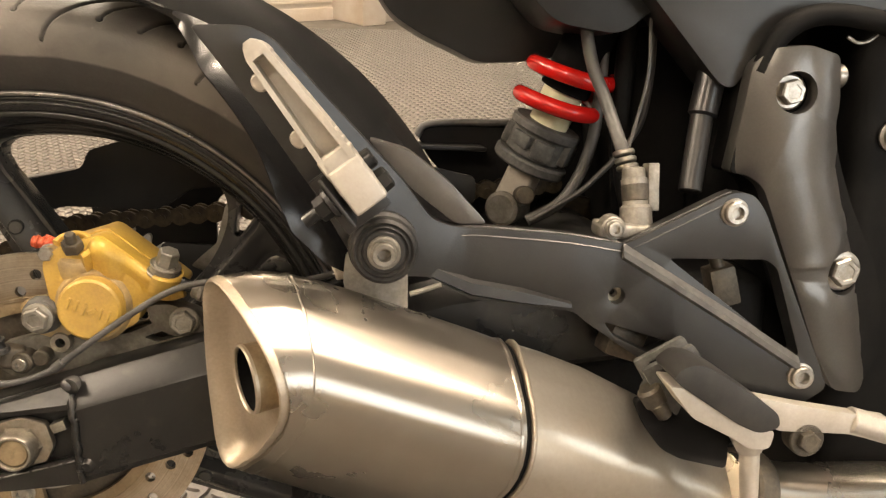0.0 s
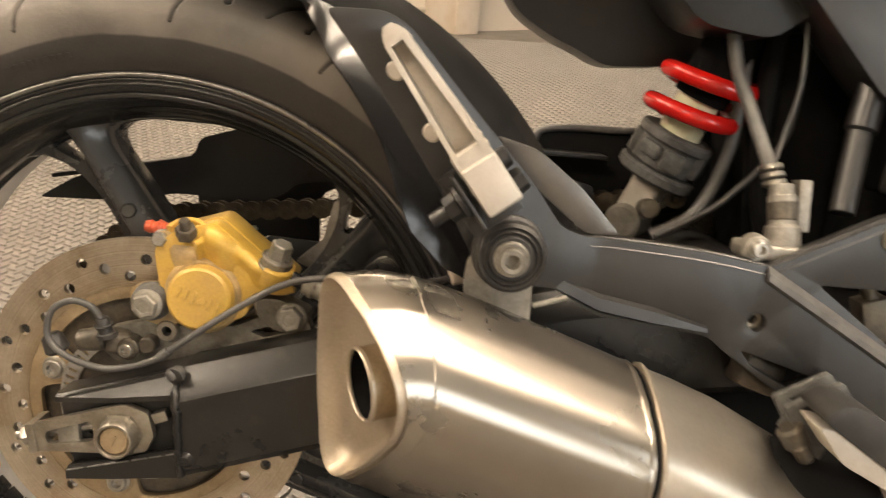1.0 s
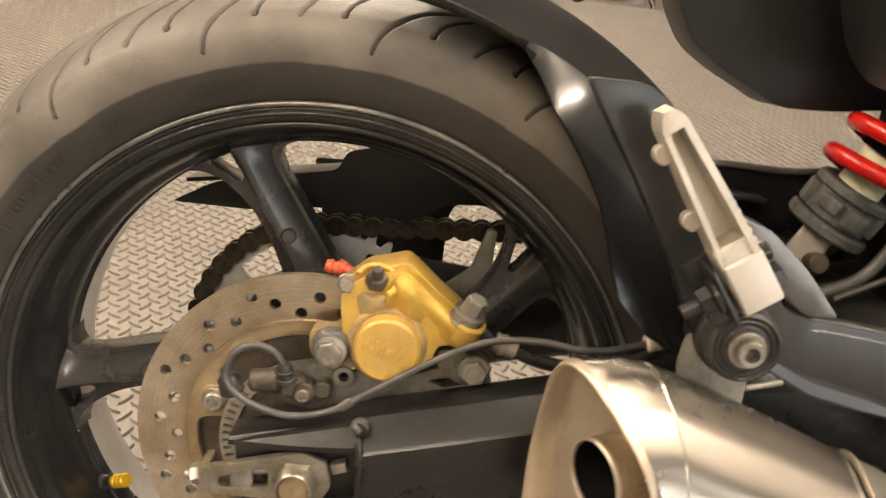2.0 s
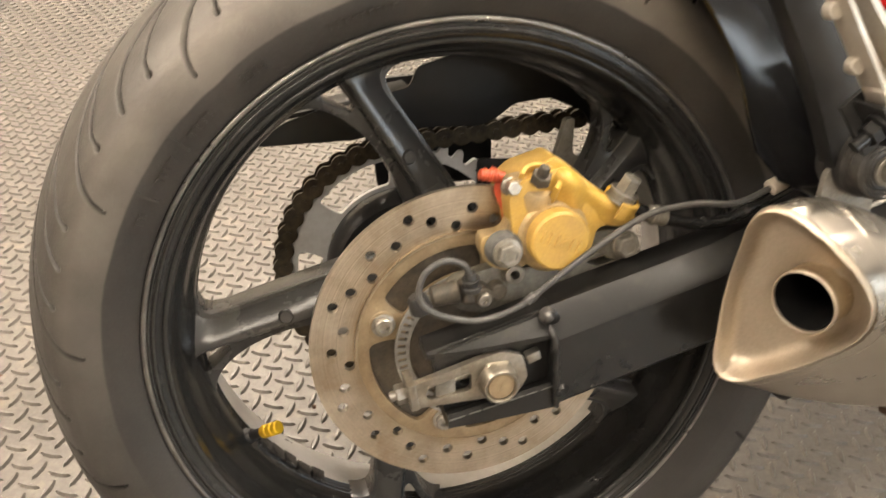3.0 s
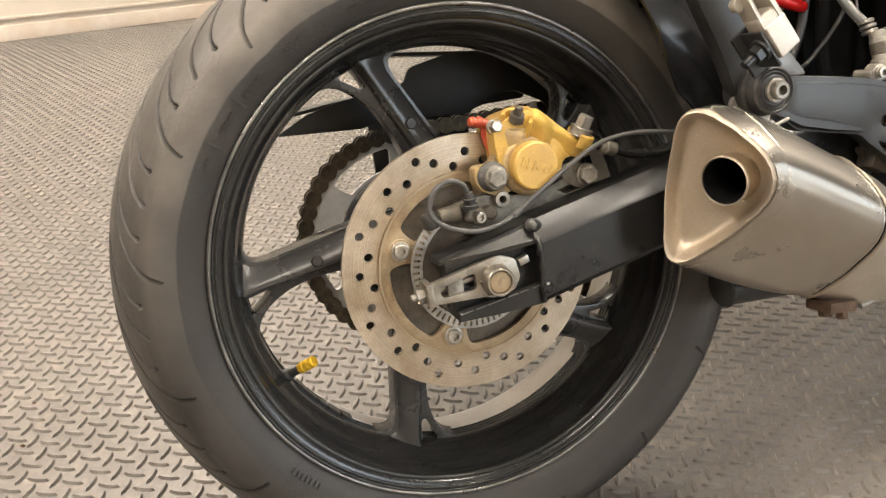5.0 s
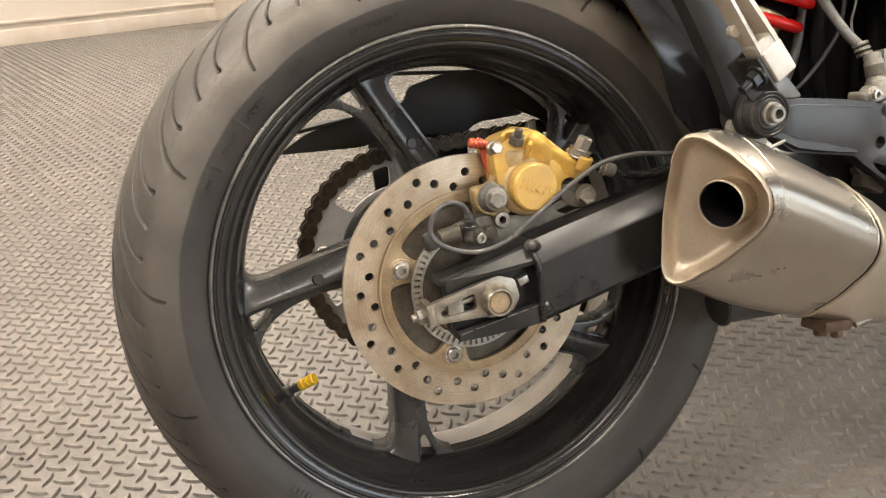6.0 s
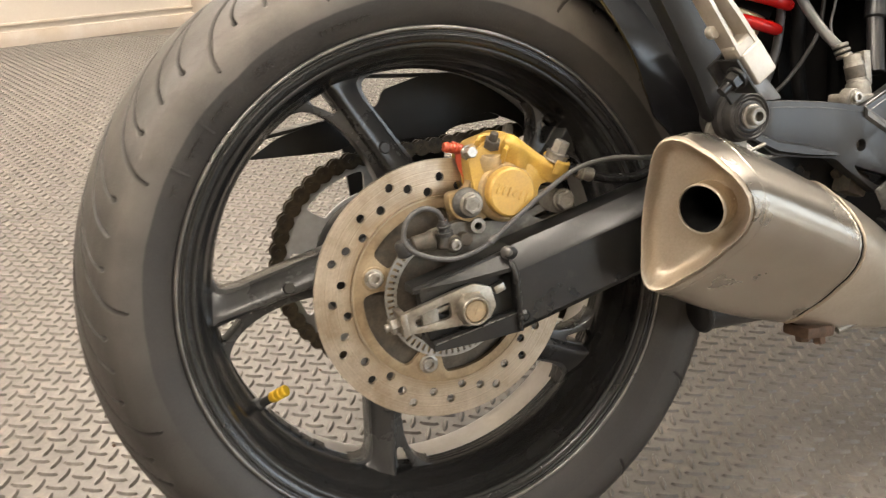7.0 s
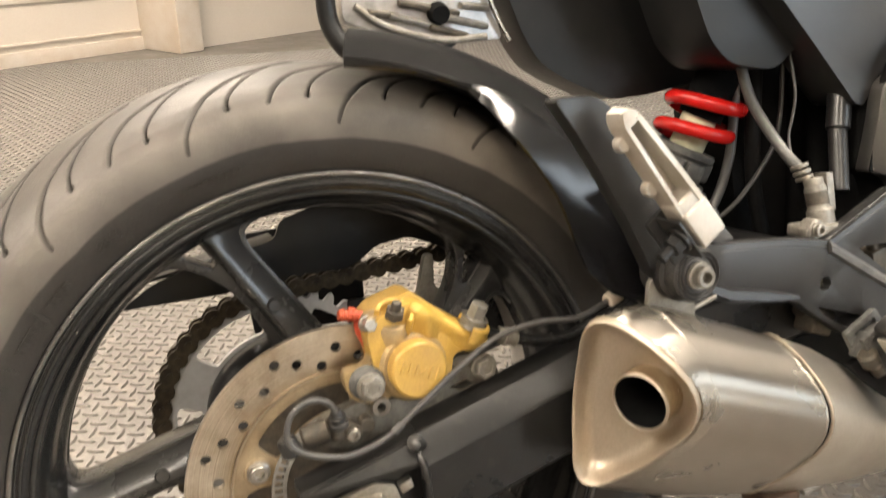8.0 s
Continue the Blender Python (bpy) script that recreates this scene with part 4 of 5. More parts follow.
part("pad_pin", join(*[rod((0.006 + 0.0042 * k, -0.084, 0.4420 - 0.0008 * k), (0.009 + 0.0042 * k, -0.084, 0.4414 - 0.0008 * k), 0.0048, None, 14, 0.0008) for k in range(3)],
                     rod((0.004, -0.084, 0.4422), (0.022, -0.084, 0.4388), 0.0042, None, 12, 0.0006)), REDPIN, caliper)
part("cover_bolt", join(rod((0.0210, -0.098, 0.4365), (0.0215, -0.1095, 0.4378), 0.0052, None, 6, 0.0007), rod((0.021, -0.098, 0.4365), (0.0211, -0.1015, 0.4369), 0.0066, None, 18, 0.0006)), STEEL, caliper)
hd = Vector((0.35, -0.25, 0.90)).normalized()
hc = Vector((0.0985, -0.1075, 0.4225))
part("banjo_ear", c_ring(0.0104, 0.0142, 0.0120, 120, 345, hc - hd * 0.0075, hd), GOLD, caliper, "gold ear cast round the hose fitting", 35)
part("banjo_washer", join(rod(hc + hd * 0.0005, hc + hd * 0.0022, 0.0112, None, 24, 0.0004), rod(hc + hd * 0.0075, hc + hd * 0.0088, 0.0108, None, 24, 0.0004)), STEEL, caliper)
part("banjo_bolt", join(rod(hc, hc + hd * 0.009, 0.0098, 0.0098, 24, 0.001), rod(hc + hd * 0.008, hc + hd * 0.020, 0.0075, 0.0072, 6, 0.0009)), DULL, caliper, "dull banjo bolt", 30)
part("pivot_bolt", bolt(0.1095, -0.099, 0.3866, 0.0088, 0.009, 0, 0.0105, True), DULL, caliper, "", 30)
part("pivot_lug", plate([rounded([(0.084, 0.398), (0.100, 0.399), (0.122, 0.390), (0.118, 0.376), (0.10, 0.375), (0.086, 0.384)], 0.005)], -0.0995, -0.080, 0.002), GRIME, caliper)
hanger_out = rounded([(0.039, 0.375), (0.070, 0.3775), (0.094, 0.388), (0.120, 0.387), (0.1265, 0.3665), (0.1165, 0.3685), (0.106, 0.363), (0.088, 0.366), (0.072, 0.3585), (0.0381, 0.344), (0.0128, 0.342), (-0.012, 0.347), (-0.026, 0.358), (-0.018, 0.371), (0.0089, 0.378)], 0.004, 3)
bracket = part("caliper_bracket", plate([hanger_out, circle(0.0245, 0.3725, 0.0035, 12), rounded([(0.0800, 0.3745), (0.0990, 0.3805), (0.1090, 0.3760), (0.0900, 0.3705)], 0.003)], -0.0985, -0.087, 0.0015), GRIME, bike, "dull alloy caliper bracket with grime", 35)
part("bracket_eye", lathe([(0.0034, -0.105), (0.0068, -0.105), (0.0074, -0.1035), (0.0074, -0.098), (0.0034, -0.098)], 24, (0.0248, 0, 0.3732)), STEEL, bracket)
part("sensor_body", join(rod((-0.036, -0.104, 0.363), (-0.016, -0.105, 0.366), 0.0075, 0.0085, 18, 0.0015), block((0.016, 0.016, 0.016), pose(-0.008, -0.104, 0.364, 0, 15, 20), 0.004, 3),
                         rod((0.0, -0.112, 0.361), (0.0, -0.098, 0.361), 0.0078, None, 20, 0.0012), rod((0.012, -0.109, 0.363), (0.012, -0.096, 0.363), 0.0060, None, 16, 0.001)), GREASY, bracket, "grimy wheel speed sensor body")
part("sensor_screw", bolt(0.0, -0.112, 0.361, 0.0048, 0.004, 0.5), STEEL, bracket)
part("sensor_plug", join(rod((-0.0105, -0.118, 0.373), (-0.0125, -0.121, 0.3855), 0.0052, 0.0040, 14, 0.0006), rod((-0.0103, -0.1175, 0.371), (-0.0108, -0.118, 0.375), 0.0070, None, 14, 0.0006),
                         rod((-0.0116, -0.1195, 0.379), (-0.0119, -0.120, 0.381), 0.0062, None, 14, 0.0004)), HOSE, bracket)
part("sensor_grommet", rod((-0.049, -0.117, 0.371), (-0.044, -0.116, 0.358), 0.0070, 0.0082, 16, 0.002), HOSE, bracket)
sensor_line = [(-0.0125, -0.121, 0.384), (-0.0183, -0.123, 0.393), (-0.0307, -0.124, 0.3968), (-0.0437, -0.124, 0.3895), (-0.0482, -0.123, 0.3744), (-0.0429, -0.124, 0.364), (-0.0282, -0.125, 0.3558), (-0.0051, -0.126, 0.3519),
               (0.0216, -0.125, 0.3587), (0.0437, -0.125, 0.3738), (0.0772, -0.125, 0.3975), (0.1111, -0.126, 0.4170), (0.1440, -0.128, 0.4230), (0.170, -0.130, 0.4215), (0.190, -0.120, 0.4195), (0.2165, -0.108, 0.4225), (0.240, -0.103, 0.430), (0.28, -0.100, 0.440)]
part("sensor_cable", tube(sensor_line, 0.0023, 10, 7), GREYHOSE, bike, "grey speed sensor cable")
part("cable_clip", rod((0.0265, -0.125, 0.3610), (0.0335, -0.125, 0.3665), 0.0034, None, 12, 0.0006), GREYHOSE, bike)
part("cable_joint", rod((0.2165, -0.108, 0.4225), (0.2300, -0.1055, 0.4265), 0.0060, None, 14, 0.001), WALLT, bike, "white cable joint")
brake_line = [(0.103, -0.108, 0.421), (0.118, -0.109, 0.4135), (0.134, -0.110, 0.4075), (0.153, -0.111, 0.4025), (0.180, -0.111, 0.402), (0.207, -0.110, 0.412), (0.25, -0.10, 0.425)]
line = part("brake_hose", tube(brake_line, 0.0046, 12, 8), SHEATH, bike, "shiny black brake hose")
part("hose_crimp", join(rod((0.119, -0.109, 0.4130), (0.134, -0.110, 0.4075), 0.0064, None, 18, 0.0008), rod((0.1235, -0.1093, 0.4113), (0.1265, -0.1095, 0.4102), 0.0074, None, 18, 0.0005)), DULL, line)
part("banjo_eye", rod((0.0985, -0.112, 0.4245), (0.1015, -0.103, 0.421), 0.0102, None, 24, 0.001), GREASY, line)
# torque fork behind the caliper, carrying the hose
part("hose_stay", join(plate([rounded([(0.085, 0.395), (0.108, 0.415), (0.117, 0.449), (0.125, 0.449), (0.124, 0.420), (0.134, 0.410), (0.150, 0.430), (0.156, 0.426), (0.143, 0.400), (0.118, 0.380)], 0.003, 3)], 0.040, 0.048, 0.001)), DULL, bike, "grey forked cable stay")

# -- muffler --
def skin_ring(t, r, b, bow, k, s=1.0, shift=(0, 0, 0)):
    """A three-cornered section with widely rounded corners and slightly bowed sides."""
    p = [Vector(t), Vector(r), Vector(b)]
    c = sum(p, Vector()) / 3
    ring = []
    for i in range(3):
        a, q, d = p[i - 1], p[i], p[(i + 1) % 3]
        kk = k[i]
        u, v = q + (a - q).normalized() * kk, q + (d - q).normalized() * kk
        mid = (q + d) / 2
        for j in range(9):
            e = j / 8
            ring.append((1 - e) ** 2 * u + 2 * e * (1 - e) * q + e * e * v)
        nxt = d + (q - d).normalized() * k[(i + 1) % 3]
        out = (mid - c).normalized() * bow * (nxt - v).length / (d - q).length
        for j in range(1, 6):
            e = j / 6
            ring.append(v.lerp(nxt, e) + out * 4 * e * (1 - e))
    return [c + (q - c) * s + Vector(shift) for q in ring]


T0, R0, B0 = (0.1428, -0.1959, 0.4620), (0.2094, -0.2681, 0.3889), (0.1426, -0.1652, 0.2921)
T1, R1, B1 = (0.3352, -0.1403, 0.4026), (0.3446, -0.2406, 0.3370), (0.3035, -0.1421, 0.2318)


def crown(s):
    """The upper ridge swells behind the tip, and the belly hangs a little."""
    return Vector((0, 0, float(np.interp(s, (0, 0.08, 0.22, 0.42, 0.65, 0.85, 1.0), (0, 0.0085, 0.0150, 0.0120, 0.0070, 0.0025, -0.0015)))))


def corner(i, s):
    a, b = ((T0, T1), (R0, R1), (B0, B1))[i]
    q = Vector(a).lerp(Vector(b), s)
    if i == 0 and s <= 1:
        q += crown(s)
    if i == 2 and 0 < s < 1:
        q.z -= 0.022 * s * (1 - s)
    return tuple(q)


def between(s):
    return [corner(i, s) for i in range(3)]


def seam(k):
    """The cap's seam lies square across the body, behind the slanted rim."""
    return [corner(i, s * k) for i, s in enumerate((0.25, 0.085, 0.055))]


BOW, KNEE = 0.0050, (0.0475, 0.0605, 0.055)
muffler = part("muffler", loft([skin_ring(*seam(0.95), BOW, KNEE)] + [skin_ring(*between(s), BOW, KNEE, s=k) for s, k in ((0.32, 1.003), (0.42, 1.005), (0.55, 1.006), (0.7, 1.006), (0.85, 1.003), (0.955, 1.0), (0.980, 0.985))], False, True), INOX, bike, "brushed stainless muffler with three-cornered section", 50)
fn = (Vector(R0) - Vector(B0)).cross(Vector(T0) - Vector(B0)).normalized()
if fn.x > 0:
    fn = -fn
ins = [(-0.0035, 1.002), (-0.0005, 0.998), (0.0015, 0.986), (0.0022, 0.970), (0.0012, 0.950), (-0.0015, 0.930), (-0.0060, 0.895), (-0.0110, 0.845), (-0.0140, 0.780), (-0.0155, 0.69), (-0.016, 0.6), (-0.016, 0.4)]
out_rings = [skin_ring(*seam(1.03), BOW, KNEE, s=1.005), skin_ring(*seam(0.6), BOW, KNEE, s=1.004), skin_ring(*between(0.022), BOW, KNEE, s=0.997)]
out_rings += [skin_ring(T0, R0, B0, BOW, KNEE, s=k, shift=fn * d) for d, k in ins]
oc = Vector((0.1695, -0.2190, 0.3865))
pipe_axis = (fn + Vector((-0.25, 0.1, 0.02))).normalized()
oq = pipe_axis.to_track_quat("Z", "Y").to_matrix().to_4x4()


def pipe_bm(ro, ri, z0, z1):
    bm = lathe([(ri, z0), (ro, z0), (ro, z1 - 0.001), (ro - 0.001, z1), (ri + 0.0006, z1), (ri, z1 - 0.001)], 48)
    return moved(bm, Matrix.Translation(oc) @ oq @ Matrix.Rotation(radians(90), 4, "X"))


hole = []
for q in out_rings[-1]:
    d = q - oc
    d -= pipe_axis * d.dot(pipe_axis)
    hole.append(oc + d.normalized() * 0.0206 - pipe_axis * 0.0165)
part("end_cap", loft(out_rings[3:-2] + [hole], False, False), TIP, muffler, "matt stainless end cap with tan heat tint", 30)
part("cap_skin", loft(out_rings[:4], False, False), INOX, muffler, "polished stainless skin of the end cap", 50)
part("outlet_pipe", pipe_bm(0.0204, 0.0192, -0.060, 0.0), CARRIER, muffler, "brown heat-tinted outlet pipe", 30)
part("outlet_lip", pipe_bm(0.0207, 0.0190, -0.0022, 0.0006), TIP, muffler, "", 30)
part("outlet_bore", join(rod(oc - pipe_axis * 0.064, oc - pipe_axis * 0.058, 0.0205, None, 32), pipe_bm(0.0191, 0.0187, -0.058, -0.0018)), SOOTBLACK, muffler)
def band_bm(s0, w, prof):
    return loft([skin_ring(*between(s0 + w * e), BOW, KNEE, s=k) for e, k in prof], False, False)


def welded(e):
    """A hand-laid bead: it swells and thins along the seam."""
    ring = skin_ring(*seam(1 + 0.030 * e[0]), BOW, KNEE, s=e[1])
    c = sum(ring, Vector()) / len(ring)
    return [c + (q - c) * (1 + 0.006 * e[2] * noise.noise(q * 160)) for q in ring]


part("weld_band", loft([welded(e) for e in ((-1.3, 0.996, 0), (-0.7, 1.009, 1), (0, 1.013, 1), (0.7, 1.009, 1), (1.3, 0.996, 0))], False, False), INOX, muffler, "uneven weld seam", 40)
part("body_lip", band_bm(0.958, 0.006, ((-2, 0.99), (-1.5, 1.010), (-0.5, 1.017), (0.5, 1.017), (1.5, 1.010), (2, 0.985))), INOX, muffler, "rolled bead at the end of the body", 40)
part("joint_gap", band_bm(0.985, 0.006, ((-2, 0.975), (-1, 0.990), (1, 0.990), (2, 0.975))), SOOTBLACK, muffler, "dark gap at the joint", 40)
part("front_lip", band_bm(1.010, 0.006, ((-1.6, 0.96), (-1.5, 1.006), (-0.8, 1.024), (0.5, 1.026), (1.6, 1.014), (2.2, 0.985))), TIP, muffler, "raised pale lip of the front section", 40)
# mid section, narrowing to the pipe
mid = [skin_ring(*between(s), BOW, KNEE, s=k, shift=(0, 0.004 * (s - 1), -0.012 * (s - 1))) for s, k in ((1.005, 0.990), (1.12, 0.978), (1.3, 0.93), (1.55, 0.80), (1.8, 0.66), (2.0, 0.54), (2.1, 0.48))]
part("muffler_front", loft(mid), BRUSHED, muffler, "stainless muffler front section", 50)
pa = (Vector(between(2.05)[0]) + Vector(between(2.05)[1]) + Vector(between(2.05)[2])) / 3
part("exhaust_pipe", tube([pa, pa + Vector((0.06, 0.012, -0.018)), pa + Vector((0.16, 0.03, -0.03)), pa + Vector((0.30, 0.06, -0.06))], 0.027, 24, 6), INOX, bike, "stainless exhaust pipe")
part("pipe_clamp", join(rod(pa + Vector((0.012, 0.002, -0.003)), pa + Vector((0.03, 0.006, -0.008)), 0.031, None, 28, 0.002), rod(pa + Vector((0.02, 0.0, -0.05)), pa + Vector((0.024, -0.012, -0.05)), 0.009, None, 6, 0.001)), GREASY, bike, "rusty exhaust clamp")
part("drain_boss", join(block((0.040, 0.03, 0.012), pose(0.345, -0.150, 0.240, 0, 6, 10), 0.004), rod((0.338, -0.15, 0.24), (0.337, -0.152, 0.229), 0.008, 0.007, 6, 0.001), rod((0.352, -0.155, 0.238), (0.352, -0.157, 0.226), 0.006, None, 6, 0.001)), RUST, muffler, "rusty clamp under the muffler")
# dark patch in place of the shaded cut-out on the muffler's shoulder
shade_bm = prism(rounded([(0.4246, 0.3399), (0.4259, 0.3303), (0.4316, 0.3214), (0.4425, 0.3175), (0.4704, 0.3135), (0.4801, 0.3239), (0.4882, 0.3205), (0.4745, 0.3412), (0.4556, 0.3439)], 0.003), -0.004, 0.004, 0.001)
for vert in shade_bm.verts:
    # it follows the slope of the section's shoulder
    vert.co.y += 1.88 * vert.co.z - 0.790
part("shade_patch", shade_bm, DEEP, muffler, "black patch for the shaded cut-out on the muffler shoulder")
part("lower_chamber", join(rod((0.256, -0.100, 0.2580), (0.34, -0.100, 0.262), 0.0190, 0.0225, 32, 0.004), rod((0.254, -0.100, 0.2578), (0.260, -0.100, 0.2582), 0.0212, None, 32, 0.002)), DARKGREY, bike, "grimy lower exhaust chamber")
part("stand_lever", tube([(0.380, -0.150, 0.2330), (0.405, -0.152, 0.2405), (0.440, -0.150, 0.2480)], 0.0038, 10, 5), DULL, bike, "pale worn lever below the muffler")

# -- foot-rest hanger plate --
hang_out = rounded([(0.132, 0.590), (0.166, 0.590), (0.181, 0.582), (0.209, 0.551), (0.237, 0.521), (0.262, 0.494), (0.282, 0.4675), (0.298, 0.4615), (0.317, 0.4605), (0.376, 0.4555), (0.4166, 0.4485), (0.4910, 0.4848), (0.5055, 0.4832), (0.5148, 0.4720), (0.5744, 0.3405), (0.5540, 0.3270),
                    (0.5303, 0.3345), (0.470, 0.3600), (0.4385, 0.3610), (0.392, 0.3930), (0.3826, 0.4014), (0.3102, 0.4108), (0.280, 0.4290), (0.250, 0.4320), (0.228, 0.4450), (0.203, 0.4900), (0.170, 0.5390), (0.151, 0.5650)], 0.006, 3)
win = rounded([(0.4480, 0.4385), (0.5190, 0.4370), (0.5272, 0.4309), (0.5500, 0.3660), (0.5450, 0.3655)], 0.004, 3)
slot = rounded([(0.404, 0.3935), (0.458, 0.3760), (0.440, 0.3680), (0.412, 0.3830)], 0.003, 3)
hang_bm = plate([hang_out, win, slot, circle(0.4125, 0.4120, 0.0060, 16)], -0.1385, -0.122, 0.0032)
for vert in hang_bm.verts:
    # the arm behind the passenger foot-rest leans outward
    k = min(max((0.305 - vert.co.x) / 0.16, 0), 1)
    vert.co += Vector((0.0065 * k, -0.038 * k, -0.003 * k))
hanger = part("footrest_hanger", hang_bm, DARKGREY, bike, "dark grey cast foot-rest hanger", 30)
edge = [(p.x, p.y) for p in smooth_line([(x, z, 0) for x, z in ((0.2825, 0.4665), (0.2985, 0.4612), (0.3200, 0.4602), (0.3760, 0.4552), (0.4166, 0.4485))], 4)]
part("top_chamfer", loft([[Vector(p) for p in ((x, -0.1391, z - 0.0055), (x, -0.1340, z + 0.0006), (x, -0.1270, z + 0.0010), (x, -0.1270, z - 0.0060))] for x, z in edge]), DARKGREY, hanger, "", 25)
part("top_chamfer", loft([[Vector(p) for p in ((x, -0.1391, z - 0.0060), (x, -0.1340, z + 0.0006), (x, -0.1270, z + 0.0010), (x, -0.1270, z - 0.0060))] for x, z in ((0.4150, 0.4480), (0.4500, 0.4650), (0.4905, 0.4846))]), DARKGREY, hanger, "", 25)
part("raised_rib", loft([[Vector(p) for p in ((x, -0.1385, z + h), (x, -0.1430, z + h * 0.6), (x, -0.1442, z - h * 0.6), (x, -0.1385, z - h))] for x, z, h in ((0.268, 0.4385, 0.0040), (0.2800, 0.4330, 0.0055), (0.3102, 0.4195, 0.0062), (0.345, 0.4130, 0.0058), (0.3800, 0.4065, 0.0020))]), DARKGREY, hanger, "", 25)
# the light on this chamfer is in its paler colour
part("lower_edge", loft([[Vector(p) for p in ((x, -0.1385, z + 0.006), (x, -0.1425, z + 0.001), (x, -0.1425, z - 0.0035), (x, -0.1385, z - 0.006))] for x, z in ((0.4147, 0.4440), (0.4426, 0.4270), (0.500, 0.3915), (0.5499, 0.3590))]), EDGEM, hanger)
for x, z in ((0.4923, 0.4707), (0.5524, 0.3504)):
    part("hanger_bolt", join(bolt(x, -0.1385, z, 0.0082, 0.006, 0.55, 0.0098)), STEEL, hanger, "zinc socket bolt", 30)
part("hole_bush", lathe([(0.0030, -0.130), (0.0062, -0.130), (0.0062, -0.124), (0.0030, -0.124)], 20, (0.4125, 0, 0.412)), STEEL, hanger)
mount = part("rubber_mount", lathe([(0.0, -0.138), (0.0235, -0.138), (0.0235, -0.146), (0.0205, -0.148), (0.0205, -0.152), (0.0228, -0.154), (0.0228, -0.162), (0.0200, -0.164), (0.0200, -0.167), (0.0215, -0.169), (0.0205, -0.176), (0.0185, -0.178), (0.0170, -0.1765), (0.0155, -0.1780), (0.0140, -0.1765), (0.0125, -0.178), (0.0, -0.178)], 48, (0.2505, 0, 0.4525)),
             HOSE, bike, "ribbed black rubber muffler mount", 30)
part("mount_bolt", bolt(0.2505, -0.178, 0.4525, 0.0078, 0.010, 0.55, 0.0105), DULL, mount, "zinc socket bolt", 30)
part("muffler_tab", plate([rounded([(0.224, 0.428), (0.226, 0.446), (0.246, 0.462), (0.262, 0.452), (0.2665, 0.436), (0.2665, 0.398), (0.232, 0.398)], 0.004)], -0.1530, -0.1480, 0.0012), DULL, muffler, "dull steel mounting tab")
part("tab_wire", tube([(0.268, -0.15, 0.418), (0.278, -0.15, 0.421), (0.289, -0.15, 0.4245)], 0.0018, 8, 4), DULL, muffler)

# -- passenger foot-rest, folded up --
pd = Vector((-0.5965, 0.0, 0.8026)).normalized()
pm = Matrix(((pd.x, 0, -pd.z * 0.82, 0.2462), (0, 1, 0, -0.194), (pd.z, 0, pd.x * 0.82, 0.4815), (0, 0, 0, 1)))
# own frame: x along the peg, z across it (+ to the rear), y toward the bike


def peg_bm():
    back = plate([rounded([(0.034, -0.0125), (0.108, -0.0085), (0.118, -0.003), (0.118, 0.005), (0.108, 0.0095), (0.034, 0.0135)], 0.006, 4)], 0.006, 0.009, 0.001)
    rear = loft([[Vector((x, y, z + dz)) for y, dz in ((-0.010, -0.0018), (-0.010, 0.0018), (0.009, 0.0026), (0.009, -0.0026))] for x, z in ((0.020, 0.0115), (0.060, 0.0095), (0.111, 0.0068))])
    front = loft([[Vector((x, y, z + dz)) for y, dz in ((-0.011, -0.0022), (-0.011, 0.0024), (0.009, 0.003), (0.009, -0.003))] for x, z in ((0.020, -0.0110), (0.060, -0.0095), (0.111, -0.0058))])
    tip = loft([[Vector((x, y, z)) for y, z in ((-0.010, -w), (-0.0108, 0), (-0.010, w), (0.009, w + 0.001), (0.009, -w - 0.001))] for x, w in ((0.1085, 0.0086), (0.1125, 0.0078), (0.1160, 0.0060), (0.1190, 0.0030))])
    return join(back, rear, front, tip)


peg = part("passenger_footrest", moved(peg_bm(), pm), PEG, bike, "raw cast aluminium passenger foot-rest folded up", 35)
for i in range(13):
    part("grip_tooth", moved(block((0.0032, 0.018, 0.0030), pose(0.040 + 0.0056 * i, -0.001, -0.0124 + 0.00045 * i, 0, 12, 0), 0.0006, 1), pm), PEG, peg)
part("footrest_block", moved(join(block((0.030, 0.024, 0.027), pose(0.0195, 0.0, -0.0005), 0.003, 3), block((0.016, 0.020, 0.027), pose(0.036, 0.0, 0.0005), 0.004, 3)), pm), PEG, peg, "", 35)
part("footrest_ear", moved(rod((0.098, 0.0, 0.012), (0.098, 0.008, 0.012), 0.0055, None, 16, 0.001), pm), PEG, peg)
part("footrest_ear", moved(rod((0.060, 0.0, 0.0145), (0.060, 0.008, 0.0145), 0.0055, None, 16, 0.001), pm), PEG, peg)
part("clevis_plate", moved(join(block((0.040, 0.004, 0.040), pose(0.016, 0.0155, 0.010), 0.001), block((0.034, 0.028, 0.003), pose(0.018, 0.002, 0.0185), 0.001)), pm), DARKGREY, peg)
part("clevis_bolt", moved(join(rod((0.020, -0.004, 0.018), (0.020, -0.004, 0.046), 0.0042, None, 14), rod((0.020, -0.004, 0.0205), (0.020, -0.004, 0.0245), 0.0098, None, 24, 0.0006),
                               rod((0.020, -0.004, 0.0245), (0.020, -0.004, 0.034), 0.0078, 0.0074, 6, 0.0008)), pm), ARM, peg, "dark clevis bolt and washer", 30)
part("clevis_nut", moved(rod((0.012, 0.004, -0.013), (0.012, 0.004, -0.022), 0.0075, 0.007, 6, 0.001), pm), ARM, peg)
part("clevis_nut", moved(rod((0.027, 0.004, -0.013), (0.027, 0.004, -0.021), 0.0065, 0.006, 12, 0.001), pm), ARM, peg)

